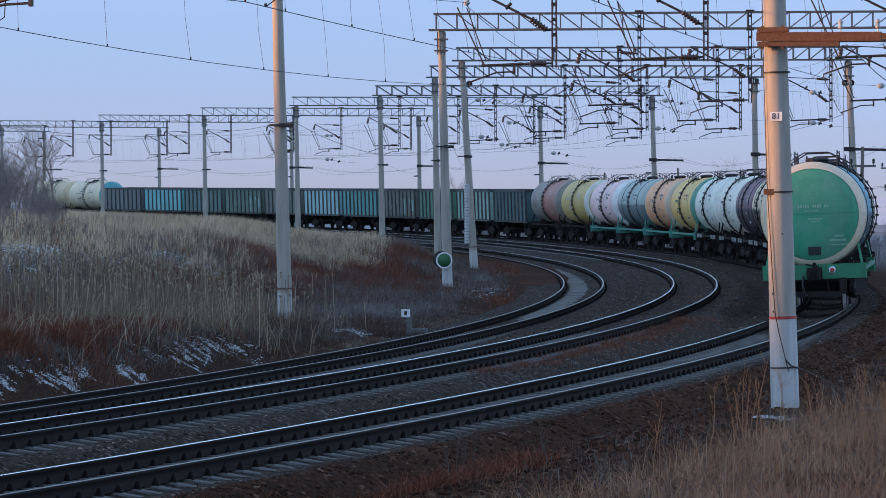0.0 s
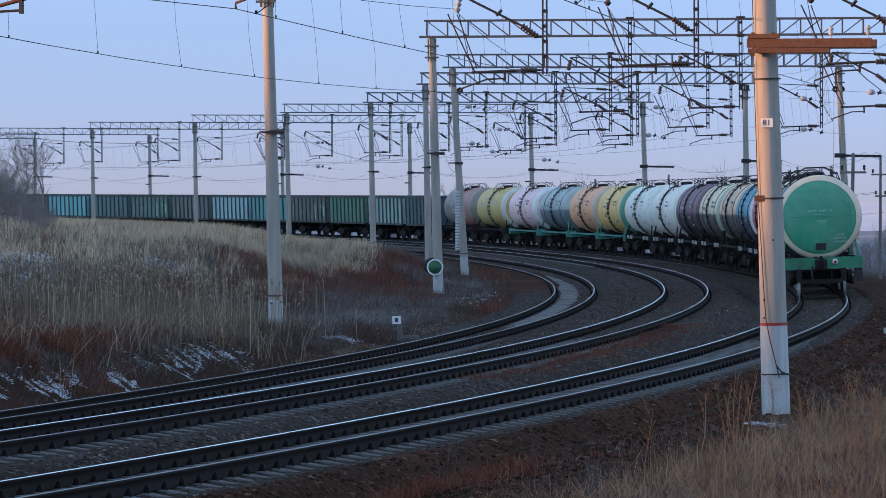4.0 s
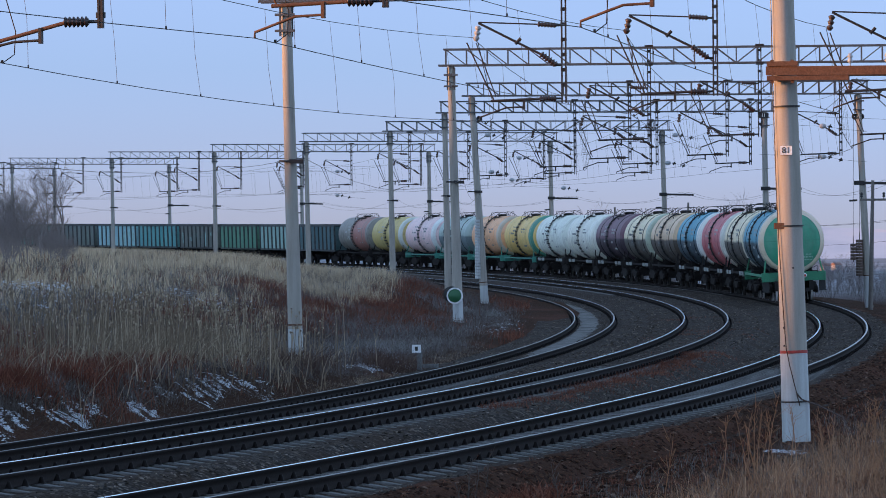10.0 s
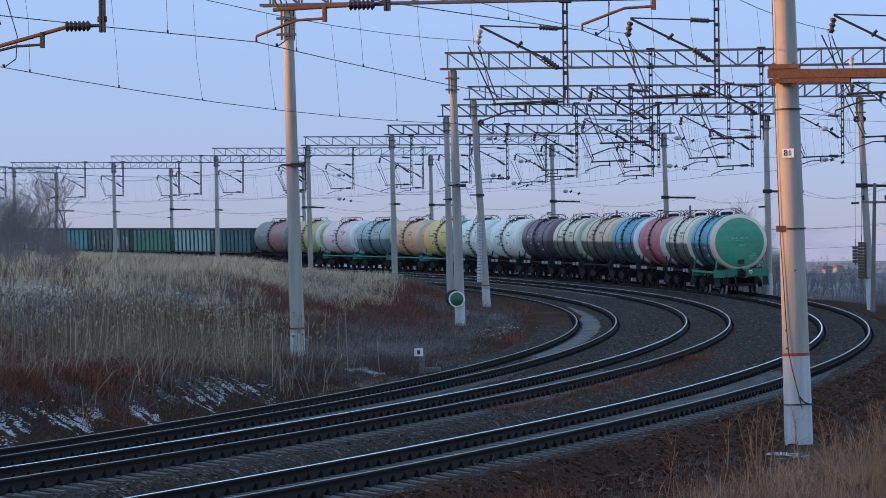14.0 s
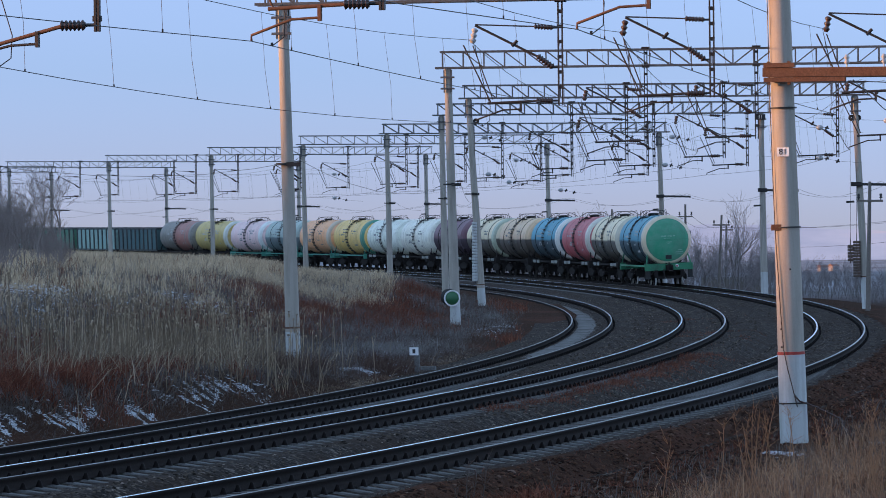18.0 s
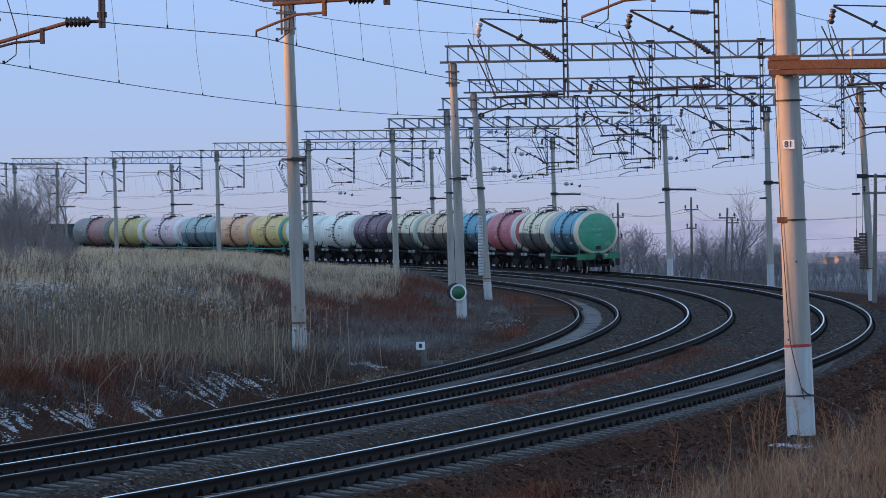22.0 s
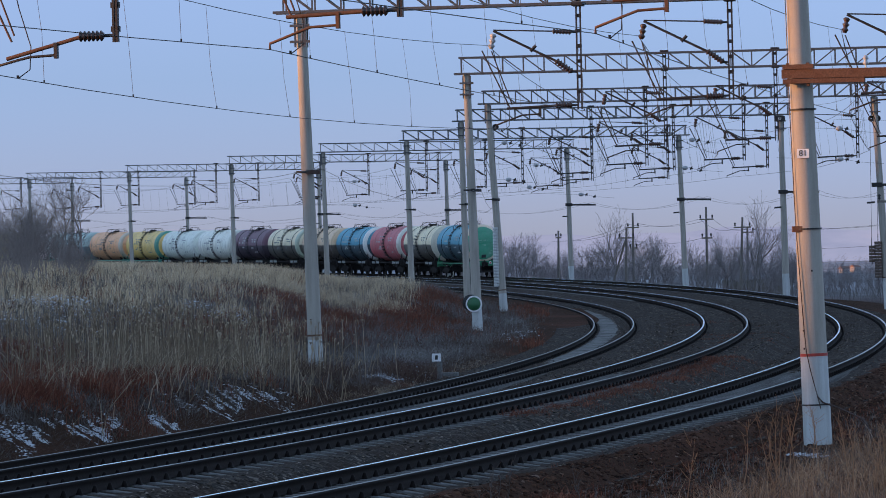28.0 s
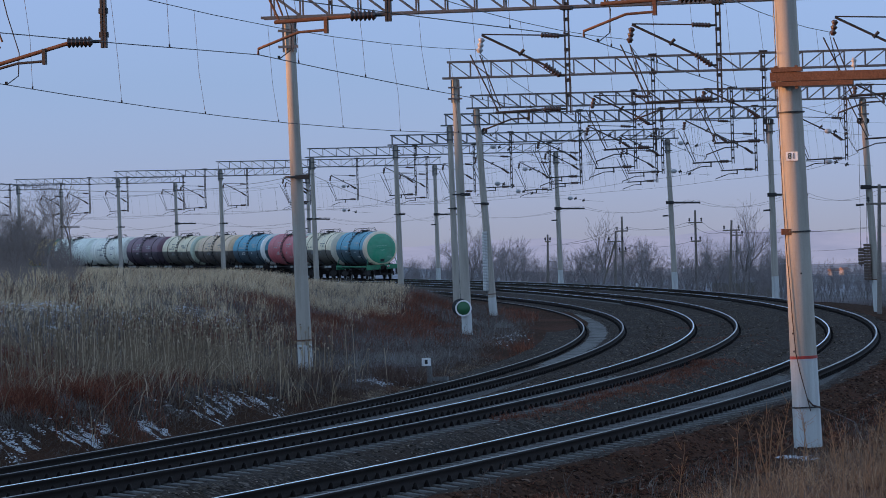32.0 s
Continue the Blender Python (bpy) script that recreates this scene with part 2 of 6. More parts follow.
# ---- the alignment of the tracks ----
STEP = 0.25
S_AXIS = np.arange(-260.0, 640.0, STEP)
clamped = np.clip(S_AXIS, -125, 345)
u = clamped / 100
bend = 0.00209 - 0.00064 * u + 0.00037 * u * u - 0.00006 * u ** 3
i_zero = int(round(260 / STEP))
heading = np.cumsum(bend) * STEP
heading += radians(90 - 6.519) - heading[i_zero]
AX = np.cumsum(np.cos(heading)) * STEP
AY = np.cumsum(np.sin(heading)) * STEP
AX += 12.987 - AX[i_zero]
AY += 125.716 - AY[i_zero]


def rise(s):
    """The height of the rails along the line."""
    s = np.clip(s, -150, 360)
    return 0.0991 * (s / 100) ** 2


def place(s, lat=0.0, z=0.0):
    """A point of the plan: s along, lat outwards of the outer track, z over its rails."""
    x, y, h = (float(np.interp(s, S_AXIS, a)) for a in (AX, AY, heading))
    return Vector((x + math.sin(h) * lat, y - math.cos(h) * lat, z + float(rise(s))))


def places(s, lat, z):
    s = np.asarray(s, float)
    x, y, h = (np.interp(s, S_AXIS, a) for a in (AX, AY, heading))
    return np.stack([x + np.sin(h) * lat, y - np.cos(h) * lat, z + rise(s)], -1)


def way_at(s):
    return float(np.interp(s, S_AXIS, heading))


def track_lat(track, s):
    """How far the middle of a track lies outwards of the outer one (negative: inwards)."""
    w = np.clip(s, -130, 108) / 100
    if track == 0:
        return 0 * w
    if track == 1:
        return -(4.704 + 1.139 * w + 0.275 * w * w)
    return -(8.982 + 1.306 * w + 0.062 * w * w)


TRACK_Z = (0.013, 0.056, -0.224)
CANT = (0.055, 0.078, 0.112)
# s, post feet inwards and outwards of the outer track, their lean, the hanging masts outwards of each track, the beam's extra height
Portal = namedtuple("Portal", "s inner outer lean_inner lean_outer mast lift", defaults=((3.05, 3.05, 3.05), 0.0))
PORTALS = [
    Portal(-61.0, 14.8, 3.83, 1.0, 1.4, (2.79, 1.11, 0.02)), Portal(-20.0, 14.8, 4.0, 1.2, 1.0, (2.8, 1.7, 1.74), -0.18), Portal(28.2, 15.0, 4.2, 1.2, 1.0, (3.31, 2.35, 2.26)),
    Portal(69.8, 14.58, 4.95, 3.2, 2.6, (4.07, 3.95, 3.32), 0.17), Portal(96.6, 14.77, 3.65, 0.8, 0.6, (2.84, 3.5, 3.01), 0.1), Portal(136.1, 14.46, 4.11, 0.8, 1.5, (3.33, 4.39, 3.84)),
    Portal(169.7, 15.79, 3.06, 0.8, 0.8, (2.6, 2.95, 2.6)), Portal(212.7, 15.36, 3.76, 0.5, 0.5), Portal(250.5, 16.01, 2.85, 0.7, 0.5),
    Portal(289.8, 15.22, 2.13, 0.7, 0.5), Portal(327.0, 15.2, 3.0, 0.7, 0.5), Portal(364.0, 15.2, 3.0, 0.5, 0.5),
]
BEAM_Z = 9.95      # lower chord over the rails


# ---- the shape of the ground ----
def smooth01(x):
    x = np.clip(x, 0, 1)
    return x * x * (3 - 2 * x)


def to_plan(x, y):
    """The nearest s and lat of the outer track."""
    x, y = np.atleast_1d(x), np.atleast_1d(y)
    sel = slice(None, None, 8)
    ax, ay, ss = AX[sel], AY[sel], S_AXIS[sel]
    best = np.empty(len(x), int)
    for k in range(0, len(x), 4000):
        d = (x[k:k + 4000, None] - ax) ** 2 + (y[k:k + 4000, None] - ay) ** 2
        best[k:k + 4000] = d.argmin(1)
    h = heading[sel][best]
    dx, dy = x - ax[best], y - ay[best]
    s = ss[best] + dx * np.cos(h) + dy * np.sin(h)
    lat = dx * np.sin(h) - dy * np.cos(h)
    return s, lat


def wavy(x, y):
    return (np.sin(x * 0.31 + 1.3 * np.sin(y * 0.17)) + np.sin(y * 0.23 + 0.7 * np.sin(x * 0.41)) + 0.6 * np.sin(x * 0.9 + y * 0.7)) / 2.6


def ground_z(x, y):
    x, y = np.asarray(x, float), np.asarray(y, float)
    s, lat = to_plan(x, y)
    base = rise(s)
    inner = -lat + track_lat(2, s)                    # beyond the middle of the inmost track
    steep = 1 - smooth01((s + 45) / 24)
    bank = (-0.62 + 0.25 * smooth01((inner - 2.2) / 1.5) + 0.72 * steep * smooth01((inner - 2.3) / 2.0)
            + (2.25 - 0.55 * steep) * smooth01((inner - 4.5) / 13) + 0.5 * smooth01((inner - 18) / 30))
    far_bank = smooth01((s - 30) / 22)                # steeper beyond the second portal
    bank = bank + far_bank * np.maximum(0, -0.37 + 1.42 * smooth01((inner - 4.3) / 4.2) - bank)
    bank = bank - 0.36 * smooth01((s - 70) / 50) * smooth01((inner - 4) / 4)
    outer = -0.62 - 0.15 * smooth01((lat - 3) / 3) - (0.3 + 1.6 * smooth01((s - 20) / 60)) * smooth01((lat - 6) / 14)
    outer += 0.36 * smooth01((lat - 2.6) / 1.1) * (1 - smooth01((s + 45) / 50))
    z = np.where(lat < 0, np.where(inner > 0, bank, -0.62), outer) + base
    z += wavy(x, y) * 0.1 * smooth01((np.abs(np.where(lat < 0, inner, lat)) - 3) / 4)
    # a knoll under the camera
    r = np.hypot(x, y)
    z += 2.1 * np.exp(-(r / 9) ** 2)
    # far land: a ridge to the left, rolling ground behind
    ridge = smooth01((-x - 150) / 270) * (42.7 + 0.06 * np.clip(y, -100, 600)) * smooth01((1500 + y) / 900)
    z = z * (1 - 0.9 * smooth01((np.hypot(x, y - 180) - 500) / 600)) + ridge * smooth01((1800 - y) / 900)
    z -= 13.5 * smooth01((np.hypot(x, y - 180) - 240) / 800) * smooth01((x + 120) / 160)
    return z

# ---- ground ----
def ground_material():
    m, t, n, l, b = nodes_of("dry_winter_ground")
    v = coords(t)
    big = noise_node(t, 0.12, 5, 0.6, v)
    mid = noise_node(t, 0.9, 5, 0.65, v)
    fine = noise_node(t, 14, 5, 0.7, v)
    soil = ramp(t, fine.outputs["Fac"], [(0.3, (0.016, 0.0085, 0.0058)), (0.55, (0.05, 0.026, 0.016)), (0.8, (0.11, 0.062, 0.04))])
    straw = ramp(t, fine.outputs["Fac"], [(0.3, (0.2, 0.145, 0.09)), (0.7, (0.46, 0.36, 0.23))])
    high = n.new("ShaderNodeSeparateXYZ")
    l.new(v, high.inputs[0])
    lift = n.new("ShaderNodeMath")
    lift.operation = "MULTIPLY_ADD"
    lift.inputs[1].default_value = 0.6
    l.new(mid.outputs["Fac"], lift.inputs[0])
    low = n.new("ShaderNodeMath")
    low.operation = "MULTIPLY_ADD"
    low.inputs[1].default_value, low.inputs[2].default_value = 0.55, -0.35
    l.new(high.outputs[2], low.inputs[0])
    l.new(low.outputs[0], lift.inputs[2])
    c = mixc(t, ramp(t, lift.outputs[0], [(0.35, (0,)), (0.75, (1.0,))]), soil, straw)      # thatch grows up on the bank
    c = mixc(t, ramp(t, big.outputs["Fac"], [(0.5, (0,)), (0.62, (0.6,))]), c, (0.09, 0.04, 0.025))
    far = n.new("ShaderNodeMapRange")      # fields beyond the line: frosty, with distance haze mixed into their colour
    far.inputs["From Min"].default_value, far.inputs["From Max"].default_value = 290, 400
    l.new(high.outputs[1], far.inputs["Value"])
    hazy_frost = ramp(t, noise_node(t, 0.03, 5, 0.65, v).outputs["Fac"], [(0.35, (0.17, 0.165, 0.17)), (0.65, (0.36, 0.365, 0.39))])
    c = mixc(t, far.outputs[0], c, hazy_frost)
    l.new(c, b.inputs["Base Color"])
    b.inputs["Roughness"].default_value = 0.95
    b.inputs["Specular IOR Level"].default_value = 0.03
    bump(t, b, fine.outputs["Fac"], 0.8, 0.06)
    return m


GROUND = ground_material()


def axis(lo, hi, fine_lo, fine_hi, step, grow=1.22):
    mid = list(np.arange(fine_lo, fine_hi + step / 2, step))
    d, x = step, fine_hi
    while x < hi:
        d *= grow
        x += d
        mid.append(min(x, hi))
    d, x = step, fine_lo
    while x > lo:
        d *= grow
        x -= d
        mid.insert(0, max(x, lo))
    return np.array(mid)


gx, gy = axis(-3500, 3500, -45, 45, 1.0), axis(-2500, 4600, 36, 330, 1.5)
X, Y = np.meshgrid(gx, gy)
Z = ground_z(X.ravel(), Y.ravel())
nx, ny = len(gx), len(gy)
idx = np.arange(nx * ny).reshape(ny, nx)
quads = np.stack([idx[:-1, :-1], idx[:-1, 1:], idx[1:, 1:], idx[1:, :-1]], -1).reshape(-1, 4)
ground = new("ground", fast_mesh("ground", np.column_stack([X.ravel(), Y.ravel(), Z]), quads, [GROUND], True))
tagged(ground, "frozen ground with dead grass, bare soil and a low bank", "ground", kind="structure")


# ---- ballast ----
def ballast_material():
    m, t, n, l, b = nodes_of("grey_brown_ballast")
    v = coords(t)
    cell = n.new("ShaderNodeTexVoronoi")
    cell.inputs["Scale"].default_value = 17
    l.new(v, cell.inputs["Vector"])
    sep = n.new("ShaderNodeSeparateColor")
    l.new(cell.outputs["Color"], sep.inputs[0])
    mid = noise_node(t, 0.5, 5, 0.65, v)
    c = ramp(t, sep.outputs[0], [(0.0, (0.012, 0.0102, 0.009)), (0.5, (0.032, 0.0265, 0.0225)), (0.85, (0.07, 0.057, 0.048)), (1.0, (0.16, 0.134, 0.112))])
    c = mixc(t, ramp(t, mid.outputs["Fac"], [(0.45, (0,)), (0.62, (0.7,))]), c, (0.033, 0.021, 0.0145))
    l.new(c, b.inputs["Base Color"])
    b.inputs["Roughness"].default_value = 0.92
    b.inputs["Specular IOR Level"].default_value = 0.04
    bump(t, b, cell.outputs["Distance"], 0.25, 0.03)
    return m


BALLAST = ballast_material()


BED_DROP = (0.197, 0.197, 0.21)      # how far the stones lie under the rails of each track


def bed_z(s, lat):
    """The ballast's upper side."""
    z = np.full_like(lat, -0.62)
    for k in range(3):
        off = lat - track_lat(k, s)
        d = np.abs(off)
        tilt = CANT[k] / 1.6 * np.clip(off, -1.8, 1.8)
        z = np.maximum(z, tilt + TRACK_Z[k] - BED_DROP[k] + 0.028 * smooth01((s + 38) / 24) - 0.33 * smooth01((d - 1.7) / 0.9) - 0.03 * smooth01((0.5 - d) / 0.4)
                       - 0.046 * smooth01((d - 0.8) / 0.3) * (1 - smooth01((s + 38) / 24)))
    return z


ss = np.concatenate([np.arange(-130, 110, 1.0), np.arange(110, 400, 3.0), np.arange(400, 620, 10.0)])
frac = np.linspace(0, 1, 66)
SS, FF = np.meshgrid(ss, frac, indexing="ij")
lo, hi = track_lat(2, SS) - 2.6, np.full_like(SS, 2.7)
LAT = lo + (hi - lo) * FF
BZ = bed_z(SS, LAT) + 0.006 * wavy(SS * 2, LAT * 9)
BZ -= 0.35 * (np.abs(FF - 0.5) > 0.497)
P = places(SS.ravel(), LAT.ravel(), BZ.ravel())
idx = np.arange(SS.size).reshape(SS.shape)
quads = np.stack([idx[:-1, :-1], idx[1:, :-1], idx[1:, 1:], idx[:-1, 1:]], -1).reshape(-1, 4)[:, ::-1]
ballast = new("ballast", fast_mesh("ballast", P, quads, [BALLAST], True))
tagged(ballast, "dark crushed-stone bed under and between the three tracks", "ballast", kind="structure")


# ---- the cinder verge beyond the sleeper ends, on the camera's side ----
vs, vf = np.meshgrid(np.arange(-128, 90, 0.8), np.linspace(1.56, 3.05, 14), indexing="ij")
edge = 0.1 * np.sin(vs * 1.7) + 0.07 * np.sin(vs * 4.1 + 1)
lat = vf + edge * (vf < 1.9)
vz = bed_z(vs, np.minimum(lat, 2.65)) + 0.014 + 0.012 * wavy(vs * 6, lat * 9) - 0.3 * smooth01((lat - 2.5 - edge) / 0.5)
P = places(vs.ravel(), lat.ravel(), vz.ravel())
idx = np.arange(vs.size).reshape(vs.shape)
quads = np.stack([idx[:-1, :-1], idx[1:, :-1], idx[1:, 1:], idx[:-1, 1:]], -1).reshape(-1, 4)[:, ::-1]
tagged(new("verge", fast_mesh("verge", P, quads, [GROUND], True)), "dark brown cinder verge beside the outer track", "verge", kind="structure")


# ---- rails, sleepers, fastenings ----
RAIL_OUT = [(-0.075, -0.18), (-0.075, -0.165), (-0.012, -0.145), (-0.009, -0.05), (-0.036, -0.036), (-0.036, -0.008), (-0.03, -0.001), (-0.018, 0.0)]
HEAD_OUT = [(-0.027, -0.002), (-0.023, 0.003), (0.023, 0.003), (0.027, -0.002)]


GAUGE_CORNER = [(0.0375, -0.02), (0.03, -0.004), (0.006, 0.0045)]      # worn bright by the wheel flanges


def sweep(track, side, outline, name, mat):
    """Draws a section along one rail."""
    s = np.concatenate([np.arange(-130, 140, 1.0), np.arange(140, 620, 4.0)])
    lat = track_lat(track, s) + side * 0.796
    z = TRACK_Z[track] + CANT[track] / 2 * side
    k = len(outline)
    pts = np.stack([places(s, lat + o, z + h) for o, h in outline], 1).reshape(-1, 3)
    idx = np.arange(len(pts)).reshape(len(s), k)
    f = np.stack([idx[:-1, :-1], idx[1:, :-1], idx[1:, 1:], idx[:-1, 1:]], -1).reshape(-1, 4)
    return fast_mesh(name, pts, f, [mat])


SLEEPER_STEP = 0.555


def sleeper_mesh():
    b = Build()
    for sg in (-1, 1):
        b.add([(sg * 1.35, -0.11, -0.2), (sg * 1.35, 0.11, -0.2), (sg * 1.35, 0.07, -0.07), (sg * 1.35, -0.07, -0.07),
               (sg * 0.9, -0.115, -0.2), (sg * 0.9, 0.115, -0.2), (sg * 0.9, 0.075, 0.016), (sg * 0.9, -0.075, 0.016)],
              [(0, 1, 2, 3), (3, 2, 6, 7), (0, 3, 7, 4), (1, 5, 6, 2)])
        b.add([(sg * 0.9, -0.14, -0.12), (sg * 0.9, 0.14, -0.12), (sg * 0.9, 0.075, 0.016), (sg * 0.9, -0.075, 0.016),
               (sg * 0.45, -0.13, -0.12), (sg * 0.45, 0.13, -0.12), (sg * 0.45, 0.1, 0.01), (sg * 0.45, -0.1, 0.01),
               (0, -0.12, -0.12), (0, 0.12, -0.12), (0, 0.09, -0.03), (0, -0.09, -0.03)],
              [(3, 2, 6, 7), (7, 6, 10, 11), (0, 3, 7, 4), (4, 7, 11, 8), (1, 5, 6, 2), (5, 9, 10, 6)])
    return b.mesh("sleeper", SLEEPER)


SLEEPER_MESH = sleeper_mesh()
TRACK_LABELS = ("outer railway track with bright rails on concrete sleepers", "middle railway track with worn bright rails",
                "inner railway track with duller rails by the grass bank")
tracks = []
HEADS = ((RAIL_TOP, RAIL_WORN), (RAIL_TOP, RAIL_WORN), (RAIL_BROWN, RAIL_BROWN))
for k in range(3):
    tr = thing("railway_track", TRACK_LABELS[k], "railway track", "parallel tracks", "structure")
    tracks.append(tr)
    for side in (-1, 1):
        web = part("rail", sweep(k, side, RAIL_OUT + [(-a, h) for a, h in RAIL_OUT[::-1]], "rail", RAIL_SIDE), None, tr, "rust-brown steel rail")
        part("rail_head", sweep(k, side, HEAD_OUT, "rail_head", HEADS[k][side > 0]), None, web, "worn running surface")
        if side > 0:
            part("gauge_corner", sweep(k, side, [(-a, h) for a, h in GAUGE_CORNER], "gauge_corner", RAIL_TOP), None, web, "polished gauge corner of the rail head")
    # fastenings on both feet of both rails
    fs = np.arange(-118, 150, SLEEPER_STEP)
    cube = np.array([(x, y, z) for z in (0, 1) for x, y in ((-1, -1), (1, -1), (1, 1), (-1, 1))], float)
    cube_f = np.array([(4, 5, 6, 7), (0, 1, 5, 4), (1, 2, 6, 5), (2, 3, 7, 6), (3, 0, 4, 7)])
    vs, fc, o = [], [], 0
    hd = np.interp(fs, S_AXIS, heading)
    for side in (-1, 1):
        for foot in (-1, 1):
            c = places(fs, track_lat(k, fs) + side * 0.796 + foot * 0.11, TRACK_Z[k] + CANT[k] / 2 * side - 0.19)
            a = np.stack([np.cos(hd), np.sin(hd), 0 * hd], -1)
            w = np.stack([np.sin(hd), -np.cos(hd), 0 * hd], -1)
            taper = 1 - 0.68 * cube[None, :, 2:]
            q = c[:, None] + a[:, None] * cube[None, :, :1] * 0.042 * taper + w[:, None] * cube[None, :, 1:2] * 0.045 * taper
            q[..., 2] += cube[None, :, 2] * 0.1
            vs.append(q.reshape(-1, 3))
            fc.append((cube_f[None] + (o + 8 * np.arange(len(fs)))[:, None, None]).reshape(-1, 4))
            o += 8 * len(fs)
    tagged(part("fastenings", fast_mesh("fastenings", np.concatenate(vs), np.concatenate(fc), [FASTENER]), None, tr), "rusty rail clips", kind="stuff")


def lay_sleepers():
    """The nearest 300 of each track as parts, the rest joined."""
    co = np.array([v.co for v in SLEEPER_MESH.vertices])
    fa = np.array([tuple(p.vertices) for p in SLEEPER_MESH.polygons])
    for k in range(3):
        vs, fc, o = [], [], 0
        for i, s in enumerate(np.arange(-118, 380, SLEEPER_STEP)):
            lat = float(track_lat(k, s))
            p = place(s, lat, TRACK_Z[k] - 0.2)
            turn = way_at(s) - math.pi / 2
            if -86 < s < 80:
                ob = new("sleeper", SLEEPER_MESH)
                ob.parent = tracks[k]
                ob.location, ob.rotation_euler = p, (0, -CANT[k] / 1.6, turn)
            else:
                c, sn = math.cos(turn), math.sin(turn)
                q = co.copy()
                q[:, 0], q[:, 1] = co[:, 0] * c - co[:, 1] * sn + p[0], co[:, 0] * sn + co[:, 1] * c + p[1]
                q[:, 2] += p[2]
                vs.append(q)
                fc.append(fa + o)
                o += len(co)
        tagged(part("far_sleepers", fast_mesh("far_sleepers", np.concatenate(vs), np.concatenate(fc), [SLEEPER]), None, tracks[k]), kind="stuff")


# pale grit washed between the rails of the inmost track
GRIT = plain("pale_grit", (0.15, 0.148, 0.14), 0.92, 0, 1.2, 0.4, (0.035, 0.03, 0.025), 0.95, 0.6)
gs = np.arange(-20, 90, 0.5)
gf = np.linspace(-0.66, 0.66, 9)
GS, GF = np.meshgrid(gs, gf, indexing="ij")
fade = smooth01((GS + 20) / 14) * smooth01((90 - GS) / 20)
gz = TRACK_Z[2] - 0.2 + 0.012 * wavy(GS * 9, GF * 12) - 0.09 * (1 - fade) - 0.05 * smooth01((np.abs(GF) - 0.5) / 0.14)
P = places(GS.ravel(), (track_lat(2, GS) + GF).ravel(), gz.ravel())
idx = np.arange(GS.size).reshape(GS.shape)
quads = np.stack([idx[:-1, :-1], idx[1:, :-1], idx[1:, 1:], idx[:-1, 1:]], -1).reshape(-1, 4)[:, ::-1]
tagged(new("grit", fast_mesh("grit", P, quads, [GRIT], True)), "pale washed grit between the inner rails", "gravel", kind="structure")


# ---- the distance: a sheet with haze painted on ----
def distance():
    m, t, n, l, b = nodes_of("haze_glow_sheet")
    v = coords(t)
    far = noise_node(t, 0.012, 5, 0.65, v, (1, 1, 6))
    # the sheet emits its own light; haze tones are painted into that colour
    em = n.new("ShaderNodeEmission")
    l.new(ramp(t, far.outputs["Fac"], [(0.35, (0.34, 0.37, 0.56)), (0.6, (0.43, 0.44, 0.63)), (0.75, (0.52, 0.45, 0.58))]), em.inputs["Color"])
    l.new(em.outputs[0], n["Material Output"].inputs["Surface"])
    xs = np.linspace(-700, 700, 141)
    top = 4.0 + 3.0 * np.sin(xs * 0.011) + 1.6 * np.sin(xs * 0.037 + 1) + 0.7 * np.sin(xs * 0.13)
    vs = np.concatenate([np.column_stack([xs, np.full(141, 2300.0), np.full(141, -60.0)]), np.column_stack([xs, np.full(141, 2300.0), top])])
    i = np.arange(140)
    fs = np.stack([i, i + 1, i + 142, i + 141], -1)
    tagged(new("backdrop", fast_mesh("backdrop", vs, fs, [m])), "glowing backdrop sheet painted as violet haze over far low hills", "distance", kind="structure")


distance()

# ---- catenary portals ----
def insulator(build, a, b, r=0.075, discs=6):
    """A ribbed porcelain rod between two points."""
    a, b = Vector(a), Vector(b)
    pts, rad = [], []
    for i in range(discs * 3 + 1):
        t = i / (discs * 3)
        pts.append(a.lerp(b, t))
        rad.append(r * (0.5 if i % 3 == 0 else 1.0 if i % 3 == 1 else 0.72))
    return build.tube(pts, rad, 10)


CONTACT_SAG = (0.08, 0.1, 0.25)


def arm_z(i, k):
    """The arms over the lower inner track hang a little lower, those of the nearest portal higher."""
    return (0.0, 0.0, -0.14)[k] + ((0.2, 0.13, 0.02)[k] if i == 0 else 0.0)


CONTACT, CATENARY = (-2.36, 6.5), (-2.55, 8.82)      # the wires, from the hanging mast and over the rails


